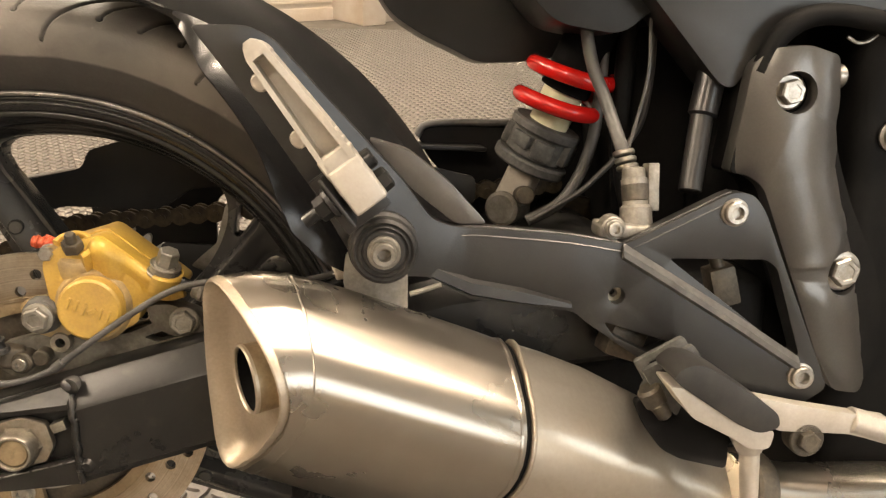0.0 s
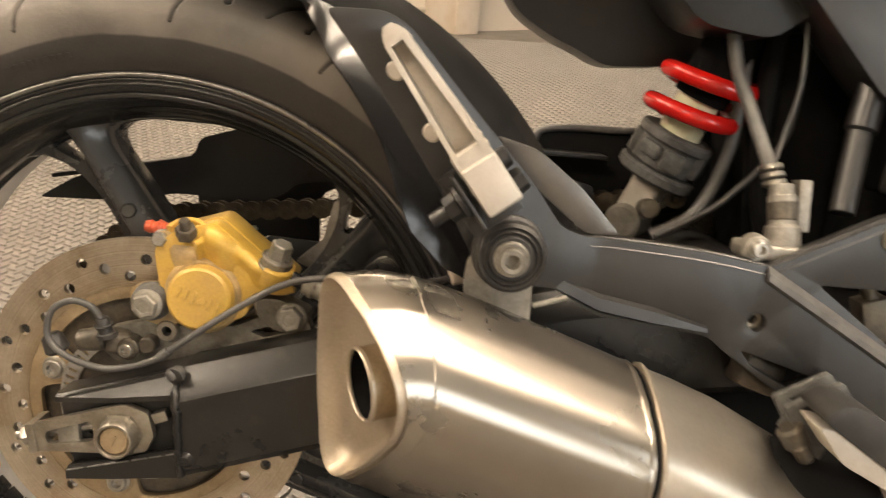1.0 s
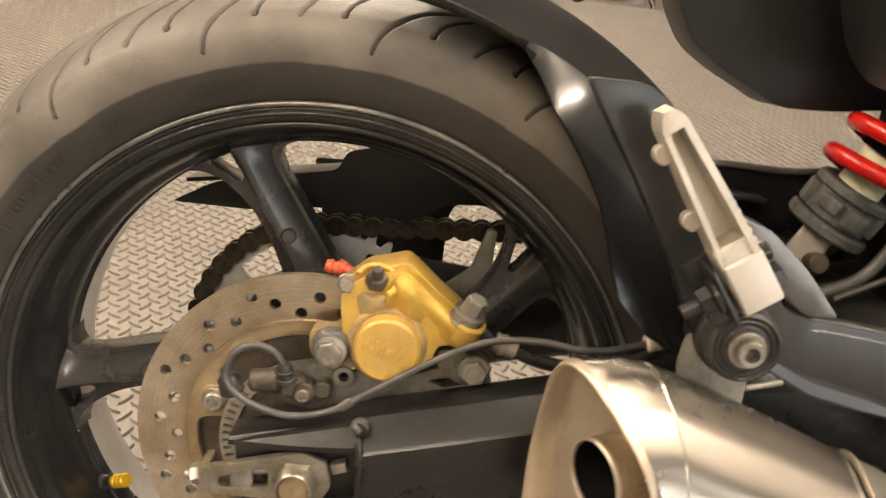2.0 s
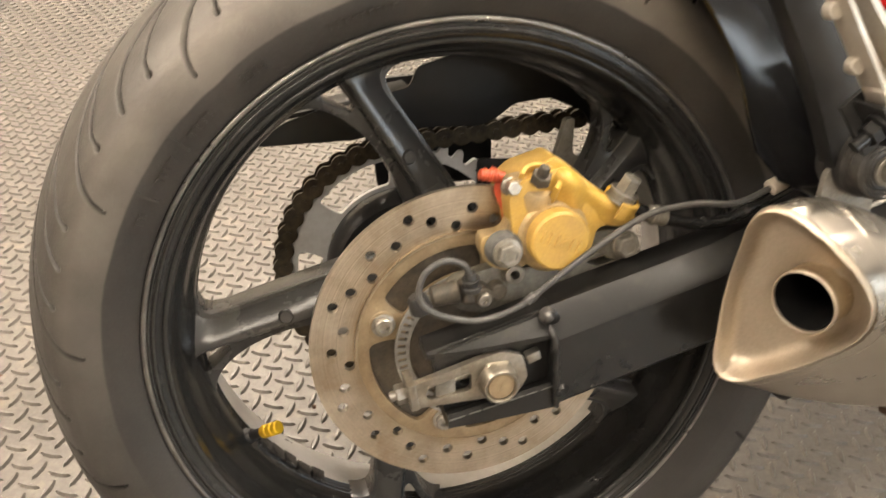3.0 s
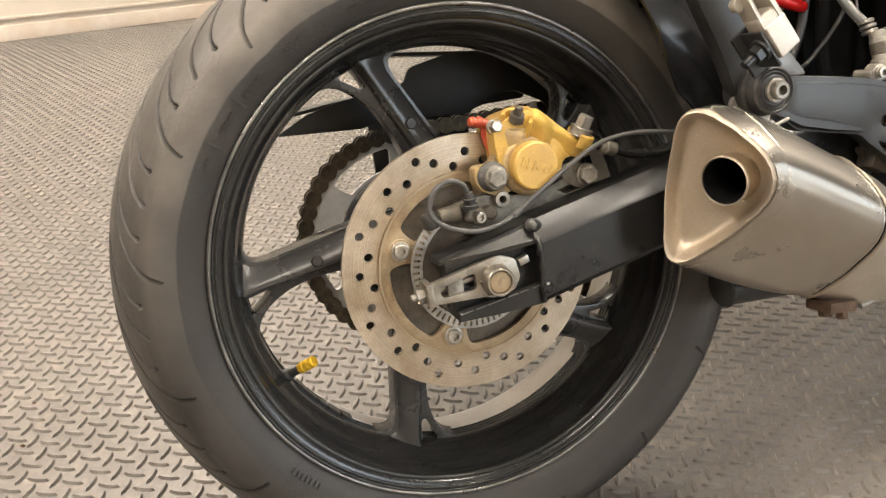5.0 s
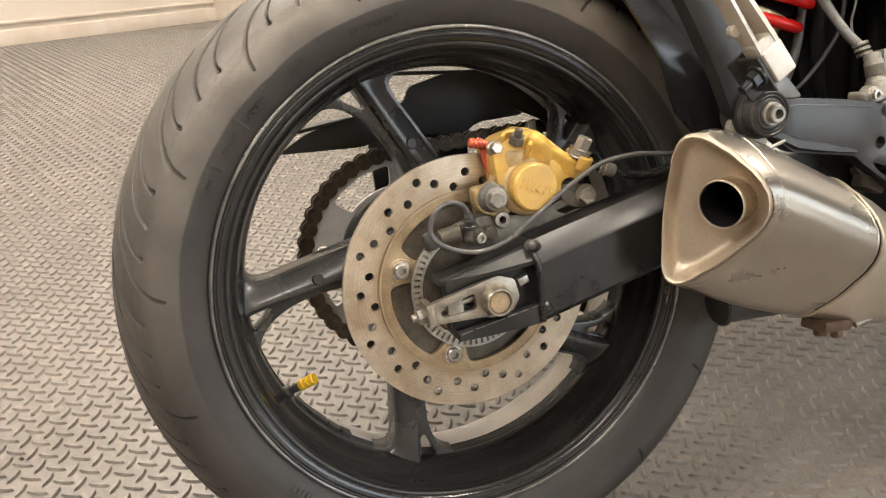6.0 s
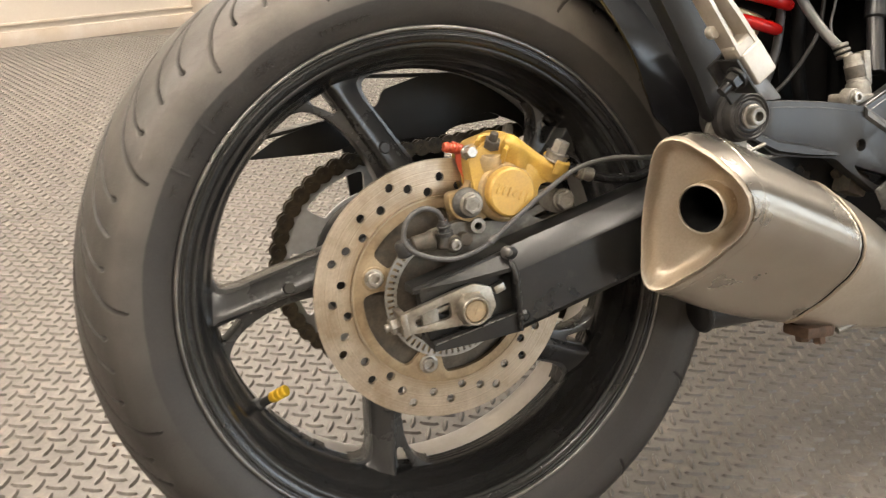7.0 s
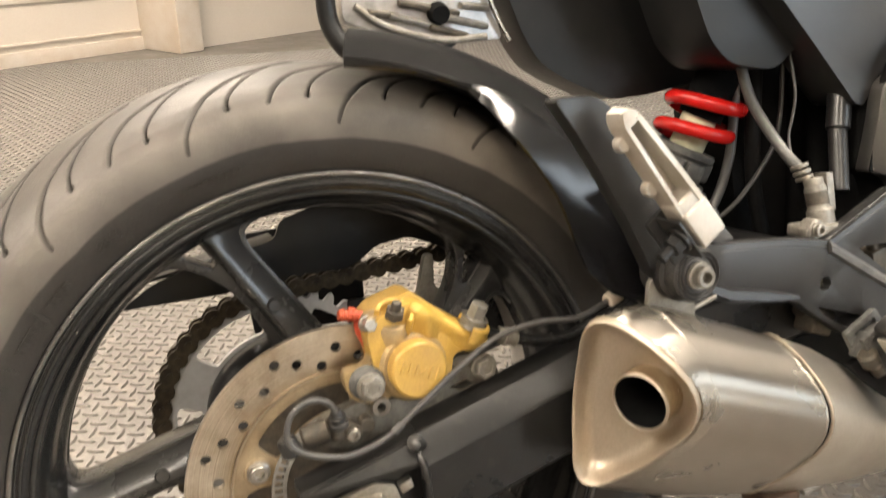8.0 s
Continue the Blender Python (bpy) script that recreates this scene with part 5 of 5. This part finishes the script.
# -- suspension unit --
sa, sd = Vector((0.3700, 0.0390, 0.4580)), Vector((0.36, -0.22, 0.905)).normalized()
sq = sd.to_track_quat("Z", "Y").to_matrix().to_4x4()
SM = Matrix.Translation(sa) @ sq
shock = part("shock_absorber", moved(join(rod((0, 0, 0.040), (0, 0, 0.066), 0.0270, None, 40, 0.002), rod((0, 0, 0.030), (0, 0, 0.040), 0.0330, 0.0330, 40, 0.002), rod((0, 0, 0.062), (0, 0, 0.071), 0.0310, None, 40, 0.002)), SM), DUSTGREY, bike, "grimy shock absorber with a red spring", 35)
for i in range(7):
    part("adjuster_notch", moved(block((0.010, 0.019, 0.012 + 0.004 * (i % 3)), Matrix.Rotation(radians(52 * i + 9 * (i % 2)), 4, "Z") @ pose(0.0265, 0, 0.052 + 0.002 * (i % 2)), 0.003), SM), DUSTGREY, shock)
part("clevis", moved(join(block((0.026, 0.026, 0.052), pose(0, 0, 0.014), 0.004, 3)), SM), PEG, shock, "bright cast lower clevis")
part("clevis_eye", moved(rod((-0.019, 0, -0.012), (0.019, 0, -0.012), 0.0155, None, 28, 0.003), SM), DULL, shock)
part("clevis_pin", rod(sa + Vector((0.005, -0.012, 0.002)), sa + Vector((0.006, -0.026, 0.003)), 0.0082, None, 20, 0.001), GREASY, shock)
toward = sq.inverted() @ Vector((0, -1, 0, 0))
front = math.atan2(toward.y, toward.x)
coil = []
for i in range(0, 22 * 2 - 5):
    a = front - math.pi + 2 * math.pi * i / 22
    coil.append((0.0335 * math.cos(a), 0.0335 * math.sin(a), 0.078 + 0.0275 * (a - 0.2 * math.sin(a - front) - front + math.pi) / (2 * math.pi)))
part("coil_spring", moved(tube(coil, 0.0068, 14, 2), SM), RED, shock, "glossy red coil spring")
part("damper_body", moved(rod((0, 0, 0.070), (0, 0, 0.103), 0.0175, None, 28, 0.001), SM), CREAM, shock, "cream damper sleeve")
part("damper_rod", moved(rod((0, 0, 0.102), (0, 0, 0.22), 0.0215, None, 24), SM), SOOTBLACK, shock)

# -- rear hugger --
def hugger_bm(side):
    """The arch over the tyre, or the glossy facet on its flank; they meet in a sharp crease."""
    bm = bmesh.new()
    low = ((24, 0.262), (30, 0.243), (37, 0.2371), (39.6, 0.2404), (43, 0.2450), (50, 0.2605), (54.3, 0.2685), (62, 0.2832), (68.5, 0.3075), (78, 0.3085), (87, 0.3085))
    crease = ((24, 0.300), (36.4, 0.2965), (46.5, 0.2995), (52.3, 0.3046), (60, 0.3094), (68.5, 0.3100), (78, 0.3125), (87, 0.3150))
    rows = []
    for i in range(43):
        a = 24 + (86 - 24) * i / 42
        lo, cr = np.interp(a, *zip(*low)), np.interp(a, *zip(*crease))
        top = 0.341 + 0.003 * math.sin((a - 24) / 62 * math.pi)
        y0 = -0.102 + 0.006 * max(0.0, (a - 64) / 22)
        flare = min(max((68.5 - a) / 7, 0.0), 1.0)
        if side:
            sec = [(lo, y0 + 0.004 - 0.026 * flare), (lo * 0.5 + cr * 0.5, y0 + 0.001 - 0.015 * flare), (cr, y0)]
        else:
            sec = [(cr, y0), (cr * 0.6 + top * 0.4, y0 + 0.010), (top - 0.010, -0.074), (top - 0.003, -0.045), (top, -0.015), (top, 0.02), (top - 0.004, 0.055), (top - 0.012, 0.085), (0.315, 0.100), (0.300, 0.104)]
        # its rear edge runs slanting across the tyre
        turn = [24 + (a - 24) * (1 - 0.19 * min(max((y + 0.1) / 0.2, 0), 1)) for _, y in sec]
        rows.append([bm.verts.new((polar(r, b)[0], y, polar(r, b)[1])) for (r, y), b in zip(sec, turn)])
    for p, q in zip(rows, rows[1:]):
        for j in range(len(p) - 1):
            bm.faces.new((p[j], p[j + 1], q[j + 1], q[j]))
    bmesh.ops.recalc_face_normals(bm, faces=bm.faces[:])
    bmesh.ops.solidify(bm, geom=bm.faces[:], thickness=0.0025)
    return bm


hugger = part("rear_hugger", hugger_bm(False), DEEP, bike, "black rear hugger over the tyre with a glossy flank", 30)
part("hugger_flank", hugger_bm(True), GLOSS, hugger, "glossy black flank of the hugger", 30)

# -- tail, side panels and the dark mass ahead of the wheel --
# both tail plates run on past what shows, to block light
part("tail_underside", plate([rounded([(0.222, 0.700), (0.245, 0.640), (0.262, 0.6135), (0.290, 0.5960), (0.318, 0.5840), (0.339, 0.5730), (0.384, 0.5750), (0.47, 0.588), (0.62, 0.62), (0.95, 0.66), (0.98, 0.84), (0.24, 0.84)], 0.012, 4)], 0.070, 0.125, 0.012), PLASTIC, bike, "matt black tail underside, extended unseen to block light")
part("tail_side", plate([rounded([(0.335, 0.68), (0.358, 0.622), (0.380, 0.600), (0.43, 0.592), (0.452, 0.610), (0.60, 0.70), (0.98, 0.70), (0.98, 0.84), (0.26, 0.84)], 0.012, 4)], -0.06, 0.02, 0.010), PLASTIC, bike)
part("frame_rail", plate([rounded([(0.385, 0.680), (0.443, 0.618), (0.498, 0.5565), (0.508, 0.5540), (0.530, 0.585), (0.560, 0.607), (0.62, 0.612), (0.70, 0.60), (0.70, 0.74), (0.385, 0.74)], 0.006, 4)], -0.086, -0.035, 0.008), DARKGREY, bike, "satin dark grey side panel", 35)
part("fairing_edge", tube([(0.523, -0.095, 0.565), (0.535, -0.097, 0.592), (0.560, -0.098, 0.606), (0.600, -0.098, 0.604), (0.640, -0.096, 0.592)], 0.008, 12, 6), DEEP, bike)
panel_out = rounded([(0.5154, 0.5708), (0.5267, 0.5826), (0.5515, 0.5850), (0.5818, 0.5784), (0.5841, 0.5420), (0.5812, 0.5298), (0.5917, 0.4970), (0.6041, 0.4676), (0.6276, 0.4243), (0.6370, 0.3950),
                     (0.6400, 0.3500), (0.6250, 0.3200), (0.6000, 0.3250), (0.5812, 0.3578), (0.5542, 0.4206), (0.5280, 0.4844), (0.5165, 0.4927), (0.5059, 0.4927)], 0.006, 4)
panel_bm = plate([panel_out, circle(0.5447, 0.5518, 0.0150, 24), circle(0.5999, 0.4175, 0.0165, 24)], -0.112, -0.098, 0.003)
bmesh.ops.subdivide_edges(panel_bm, edges=[e for e in panel_bm.edges if e.calc_length() > 0.03], cuts=2, use_grid_fill=True)
for vert in panel_bm.verts:
    mid_x = 0.548 + max(0.0, 0.50 - vert.co.z) * 0.32
    vert.co.y += 10.0 * (vert.co.x - mid_x) ** 2 + 0.10 * max(0.0, vert.co.z - 0.555) + 0.25 * (vert.co.z - 0.50) ** 2
panel = part("pivot_cover", panel_bm, FRAMEG, bike, "satin grey metal pivot cover", 50)
for x, z, r in ((0.5437, 0.5523, 0.0095), (0.5989, 0.4193, 0.0115)):
    part("pivot_bolt", join(bolt(x, -0.097, z, r, 0.011, 0, r * 1.35, True)), STEEL, panel, "bright hex bolt in a recess", 30)
part("cover_screw", join(rod((0.5805, -0.090, 0.5640), (0.5895, -0.090, 0.5640), 0.0090, 0.0085, 20, 0.002)), STEEL, panel, "small zinc screw at the edge", 30)
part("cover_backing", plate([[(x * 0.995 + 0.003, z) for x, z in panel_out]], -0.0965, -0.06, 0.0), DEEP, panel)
# the forward blocks are an unseen extension, added for their shadow
part("engine_side", join(block((0.50, 0.16, 0.52), pose(0.86, 0.0, 0.42), 0.02, 3), block((0.36, 0.32, 0.44), pose(0.95, 0.0, 0.42), 0.04, 3), block((0.16, 0.10, 0.30), pose(0.60, 0.03, 0.44), 0.02, 3), block((0.17, 0.15, 0.17), pose(0.475, 0.0, 0.325), 0.02, 3)), DEEP, bike, "black engine and frame behind the covers, extended unseen to block light")
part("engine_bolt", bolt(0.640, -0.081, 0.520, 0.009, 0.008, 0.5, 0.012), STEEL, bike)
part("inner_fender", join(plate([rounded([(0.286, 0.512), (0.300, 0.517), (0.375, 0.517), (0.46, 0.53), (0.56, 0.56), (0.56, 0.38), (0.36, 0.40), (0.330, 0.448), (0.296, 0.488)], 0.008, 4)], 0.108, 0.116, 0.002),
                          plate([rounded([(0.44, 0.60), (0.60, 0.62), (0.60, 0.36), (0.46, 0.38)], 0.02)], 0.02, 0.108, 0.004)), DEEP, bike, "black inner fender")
# added pale tube: the fender's lit top edge put into colour
part("fender_lip", tube([(0.287, 0.106, 0.505), (0.296, 0.106, 0.516), (0.330, 0.106, 0.5185), (0.375, 0.106, 0.5185), (0.44, 0.106, 0.527)], 0.0035, 10, 6), EDGEM, bike)
part("subframe_tube", rod((0.4800, -0.088, 0.478), (0.4920, -0.072, 0.536), 0.0085, None, 20, 0.001), DARKGREY, bike)
part("subframe_socket", rod((0.4915, -0.073, 0.533), (0.5080, -0.06, 0.60), 0.0110, None, 20, 0.002), SATIN, bike)
part("upper_bracket", plate([rounded([(0.240, 0.520), (0.268, 0.512), (0.296, 0.490), (0.322, 0.462), (0.300, 0.462), (0.270, 0.486)], 0.006)], -0.134, -0.112, 0.003), FRAMEG, hanger, "grey cast bracket behind the foot-rest", 30)

# -- hoses and the brake reservoir fitting --
part("reservoir_hose", tube([(0.404, -0.035, 0.64), (0.4080, -0.040, 0.600), (0.4130, -0.046, 0.570), (0.4210, -0.055, 0.546), (0.4260, -0.075, 0.520), (0.4270, -0.096, 0.503)], 0.0050, 14, 8), GREYHOSE, bike, "grey rubber reservoir hose")
part("hose_collar", join(*[rod((0.4255 + 0.0011 * i, -0.0935 - 0.0018 * i, 0.509 - 0.005 * i), (0.4262 + 0.0011 * i, -0.0946 - 0.0018 * i, 0.5055 - 0.005 * i), 0.0080, None, 16, 0.0008) for i in range(3)]), STEEL, bike)
part("breather_hose", tube([(0.4330, -0.004, 0.600), (0.4330, -0.003, 0.565), (0.4310, -0.002, 0.533), (0.4280, -0.001, 0.509), (0.4180, 0.0, 0.479), (0.4020, 0.0, 0.456), (0.375, 0.0, 0.441)], 0.0050, 12, 8), GREYHOSE, bike)
part("thin_cable", tube([(0.455, -0.05, 0.610), (0.4530, -0.06, 0.571), (0.4500, -0.06, 0.548), (0.4460, -0.06, 0.531), (0.4360, -0.075, 0.512), (0.428, -0.09, 0.504)], 0.0014, 8, 8), GREYHOSE, bike)
part("loop_cable", tube([(0.466, -0.03, 0.600), (0.4650, -0.03, 0.560), (0.4590, -0.03, 0.525), (0.4420, -0.03, 0.500), (0.4270, -0.03, 0.484), (0.4090, -0.03, 0.468), (0.371, -0.03, 0.446)], 0.0024, 8, 8), HOSE, bike)
part("cable_hook", tube([(0.588, -0.092, 0.592), (0.596, -0.092, 0.588), (0.604, -0.092, 0.589), (0.611, -0.092, 0.594)], 0.0014, 8, 6), STEEL, bike)
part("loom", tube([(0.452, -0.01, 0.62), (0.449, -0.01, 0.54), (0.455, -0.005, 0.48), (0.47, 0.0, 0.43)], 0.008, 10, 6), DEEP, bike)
master = part("master_cylinder", join(rod((0.4300, -0.105, 0.4975), (0.4310, -0.112, 0.470), 0.0082, 0.0090, 28, 0.001), rod((0.4310, -0.112, 0.472), (0.4315, -0.116, 0.452), 0.0112, 0.0118, 28, 0.002),
                                      rod((0.4303, -0.107, 0.490), (0.4306, -0.1085, 0.485), 0.0094, None, 28, 0.0006), block((0.008, 0.014, 0.034), pose(0.4435, -0.106, 0.484, -8, 0, 0), 0.001)), DULL, bike, "dull alloy rear brake master cylinder", 30)
part("reservoir_ring", rod((0.4305, -0.1080, 0.4865), (0.4309, -0.1110, 0.4745), 0.0094, None, 28, 0.0006), GREASY, master)
part("cylinder_foot", join(block((0.042, 0.026, 0.011), pose(0.422, -0.117, 0.4550, 0, 3, 0), 0.004, 3), rod((0.4105, -0.118, 0.4580), (0.4105, -0.1305, 0.4580), 0.0090, 0.0085, 24, 0.001)), DULL, master)
part("cylinder_bolt", bolt(0.4105, -0.1305, 0.4580, 0.0052, 0.005, 0.55, 0.0066), STEEL, master, "zinc socket bolt", 30)

# -- rider foot-rest and brake pedal --
rider = part("rider_footrest", join(plate([rounded([(0.4285, 0.3708), (0.4418, 0.3690), (0.4777, 0.3440), (0.5010, 0.3390), (0.4982, 0.3263), (0.4847, 0.3267), (0.4725, 0.3349), (0.4450, 0.3493)], 0.004)], -0.205, -0.176, 0.003),
                                    rod((0.4905, -0.190, 0.333), (0.4925, -0.190, 0.318), 0.0135, 0.0082, 24, 0.001), rod((0.4925, -0.190, 0.320), (0.4965, -0.190, 0.270), 0.0068, 0.0058, 20, 0.001)), PEG, bike, "cast alloy rider foot-rest with a rubber pad", 35)
part("rubber_pad", plate([rounded([(0.4297, 0.3783), (0.4383, 0.3856), (0.4493, 0.3854), (0.4667, 0.3756), (0.5007, 0.3520), (0.5025, 0.3422), (0.4888, 0.3387), (0.4750, 0.3449), (0.4338, 0.3726)], 0.005)], -0.208, -0.172, 0.004), HOSE, rider, "worn black rubber pad")
part("footrest_clevis", join(*[plate([rounded([(0.4241, 0.3673), (0.4582, 0.3855), (0.4671, 0.3725), (0.4462, 0.3608), (0.4568, 0.3524), (0.4502, 0.3340), (0.4352, 0.3488)], 0.003), rounded([(0.4335, 0.3665), (0.4560, 0.3780), (0.4600, 0.3720), (0.4430, 0.3620)], 0.002)], y, y + 0.005, 0.001) for y in (-0.168, -0.150)],
                             block((0.008, 0.018, 0.024), pose(0.438, -0.157, 0.357, 0, 30, 0), 0.002)), DUSTGREY, rider, "grey steel clevis")
part("clevis_bolt", join(rod((0.434, -0.171, 0.346), (0.441, -0.171, 0.336), 0.006, 0.0055, 14, 0.001), rod((0.428, -0.168, 0.356), (0.436, -0.168, 0.343), 0.0085, 0.008, 18, 0.002)), GREASY, rider)
part("brake_pedal", join(plate([rounded([(0.5000, 0.3450), (0.5413, 0.3358), (0.5914, 0.3268), (0.6148, 0.3231), (0.6175, 0.3031), (0.5823, 0.3130), (0.5306, 0.3167), (0.5150, 0.3230)], 0.004)], -0.158, -0.146, 0.003),
                         rod((0.585, -0.152, 0.3215), (0.66, -0.152, 0.298), 0.0098, None, 16, 0.001)), PEG, bike, "pale cast brake pedal")
part("pedal_pivot", join(rod((0.552, -0.158, 0.309), (0.552, -0.145, 0.309), 0.013, None, 20, 0.001), bolt(0.552, -0.158, 0.309, 0.008, 0.005, 0, 0, True)), GREASY, bike)
part("linkage_clutter", join(block((0.03, 0.02, 0.024), pose(0.425, -0.115, 0.372, 0, 20, 10), 0.004), rod((0.41, -0.11, 0.38), (0.45, -0.11, 0.40), 0.006, None, 12), block((0.02, 0.02, 0.03), pose(0.500, -0.11, 0.412, 0, -15, 0), 0.003),
                             rod((0.49, -0.112, 0.44), (0.505, -0.112, 0.405), 0.005, None, 12), rod((0.42, -0.112, 0.375), (0.505, -0.112, 0.41), 0.004, None, 8)), GREASY, bike, "grimy linkage behind the hanger")

# -- tail lamp and plate stay, past the hugger --
lamp = part("tail_lamp", plate([rounded([(0.062, 0.720), (0.064, 0.660), (0.085, 0.652), (0.110, 0.645), (0.152, 0.636), (0.213, 0.638), (0.190, 0.720)], 0.006)], 0.050, 0.085, 0.004), LENS, bike, "clear tail lamp lens")
for x, z, turn, finish, wide in ((0.100, 0.664, 8, GREASY, 0.030), (0.128, 0.657, 14, DULL, 0.050), (0.142, 0.668, 10, GREASY, 0.060), (0.176, 0.655, 12, DULL, 0.046), (0.160, 0.647, 14, GREASY, 0.040), (0.186, 0.668, 6, DULL, 0.030)):
    part("reflector", block((wide, 0.008, 0.0055), pose(x, 0.048, z, 25, turn, 6), 0.002), finish, lamp)
part("bulb_socket", rod((0.150, 0.050, 0.664), (0.150, 0.040, 0.661), 0.010, 0.009, 20, 0.001), DEEP, lamp)
part("lamp_rib", tube([(0.074, 0.046, 0.672), (0.10, 0.045, 0.654), (0.15, 0.045, 0.640), (0.195, 0.046, 0.641)], 0.0030, 8, 6), DULL, lamp)
part("lamp_edge", tube([(0.195, 0.046, 0.690), (0.205, 0.045, 0.660), (0.218, 0.046, 0.636)], 0.0024, 8, 6), INOX, lamp)
part("lamp_shell", tube([(0.052, 0.05, 0.71), (0.050, 0.05, 0.680), (0.052, 0.05, 0.658), (0.060, 0.045, 0.640), (0.072, 0.04, 0.628)], 0.0085, 14, 6), PLASTIC, lamp)
part("plate_stay", plate([rounded([(0.132, 0.655), (0.190, 0.652), (0.176, 0.640), (0.160, 0.632)], 0.004)], 0.052, 0.062, 0.001), PLASTIC, lamp)

# black plate added for an unidentified dark shape beyond the chain
part("chain_backing", plate([rounded([(-0.030, 0.365), (0.0865, 0.365), (0.0865, 0.4285), (0.0910, 0.4400), (0.1060, 0.4455), (0.1600, 0.4500), (0.1600, 0.4800), (-0.045, 0.4700), (-0.035, 0.430)], 0.005)], 0.158, 0.164, 0.001), PLASTIC, bike)
part("inner_guard", plate([rounded([(0.050, 0.352), (0.135, 0.366), (0.140, 0.402), (0.050, 0.408)], 0.006)], 0.080, 0.084, 0.001), PLASTIC, bike)

# ---- raised bars of the matting, on two crossed directions ----
FAR_X = 2.2


def matting_bars():
    a1, a2, o = np.array((0.01227, -0.03117)), np.array((0.02830, 0.01180)), np.array((-0.4881, 0.4645))
    i, j = np.meshgrid(np.arange(-130, 131), np.arange(-130, 131), indexing="ij")
    base = o + i.reshape(-1, 1) * a1 + j.reshape(-1, 1) * a2
    spots, turns = [], []
    for off, turn in ((0.0, radians(-24)), (0.5, radians(66))):
        p = base + off * (a1 + a2)
        keep = (p[:, 0] > -2.6) & (p[:, 0] < FAR_X) & (p[:, 1] > -0.35) & (p[:, 1] < 4.3) & (p[:, 1] * 0.8387 - p[:, 0] * 0.5446 < 3.92)
        p = p[keep]
        spots.append(p)
        turns.append(np.full(len(p), turn))
    p, t = np.concatenate(spots), np.concatenate(turns)
    rng = np.random.default_rng(4)
    p = p + rng.normal(0, 0.0004, p.shape)
    t = t + rng.normal(0, 0.02, len(t))
    ang = np.linspace(0, 2 * math.pi, 8, endpoint=False)
    low = np.stack([0.0145 * np.sign(np.cos(ang)) * np.abs(np.cos(ang)) ** 1.3, 0.0046 * np.sin(ang), 0 * ang - 0.0005], 1)
    top = np.stack([0.0115 * np.sign(np.cos(ang)) * np.abs(np.cos(ang)) ** 1.3, 0.0017 * np.sin(ang), 0 * ang + 0.0034], 1)
    one = np.concatenate([low, top])
    c, s = np.cos(t)[:, None], np.sin(t)[:, None]
    co = np.stack([p[:, :1] + one[:, 0] * c - one[:, 1] * s, p[:, 1:] + one[:, 0] * s + one[:, 1] * c, np.broadcast_to(one[:, 2], (len(t), 16))], -1).reshape(-1, 3)
    quads = np.array([(k, (k + 1) % 8, 8 + (k + 1) % 8, 8 + k) for k in range(8)] + [(8, 9, 10, 11), (8, 11, 12, 15), (12, 13, 14, 15)])
    faces = (quads[None] + 16 * np.arange(len(t))[:, None, None]).reshape(-1, 4)
    me = bpy.data.meshes.new("matting_bars")
    me.from_pydata(co.tolist(), [], faces.tolist())
    me.materials.append(BARS)
    ob = new("matting_bars", me)
    return tagged(ob, "raised diamond-plate bars of the grey rubber matting", "floor", kind="stuff")


matting_bars()


def floor_crumbs():
    """A sprinkle of dark crumbs of rubber and grit."""
    rng = np.random.default_rng(11)
    n = 70
    p = np.stack([rng.uniform(-1.0, 0.1, n), rng.uniform(0.15, 1.9, n)], 1)
    one = np.array([(-1, -0.7, 0), (1, -0.6, 0), (0.8, 0.7, 0), (-0.7, 0.8, 0), (-0.5, -0.3, 0.8), (0.5, -0.2, 0.9), (0.3, 0.4, 0.7), (-0.4, 0.4, 0.9)], float)
    quads = [(0, 1, 5, 4), (1, 2, 6, 5), (2, 3, 7, 6), (3, 0, 4, 7), (4, 5, 6, 7)]
    co, faces = [], []
    for k in range(n):
        size, t = rng.uniform(0.0012, 0.0036), rng.uniform(0, 6.28)
        turn = np.array([[math.cos(t), math.sin(t)], [-math.sin(t), math.cos(t)]])
        q = one * size
        co += [(*(p[k] + v[:2] @ turn), v[2]) for v in q]
        faces += [tuple(8 * k + i for i in f) for f in quads]
    me = bpy.data.meshes.new("floor_crumbs")
    me.from_pydata(co, [], faces)
    me.materials.append(RUST)
    return tagged(new("floor_crumbs", me), "dark crumbs and grit scattered on the matting", "debris", kind="stuff")


floor_crumbs()

# ---- far wall: panelled section, jamb and the wall beside it ----
room_box("baseboard", (9.3, 0.018, 0.075), -2.05, WALL_V - 0.009, 0.0375, WALLT, "cream painted skirting board with scuffs", "trim", 0.004)
room_box("trim_1", (9.3, 0.014, 0.014), -2.05, WALL_V - 0.007, 0.112, WALLT, "thin cream bead above the skirting", "trim", 0.003)
room_box("trim_2", (9.3, 0.012, 0.03), -2.05, WALL_V - 0.006, 0.33, WALLT, "cream panel moulding", "trim", 0.004)
room_box("trim_3", (0.17, 0.38, CEIL), 2.665, 3.78, CEIL / 2, WALLT, "cream painted door jamb", "trim", 0.012)
room_box("wall_northeast", (5.0, 0.30, CEIL), 5.25, 3.86, CEIL / 2, WALLP, "cream painted workshop wall", "wall")
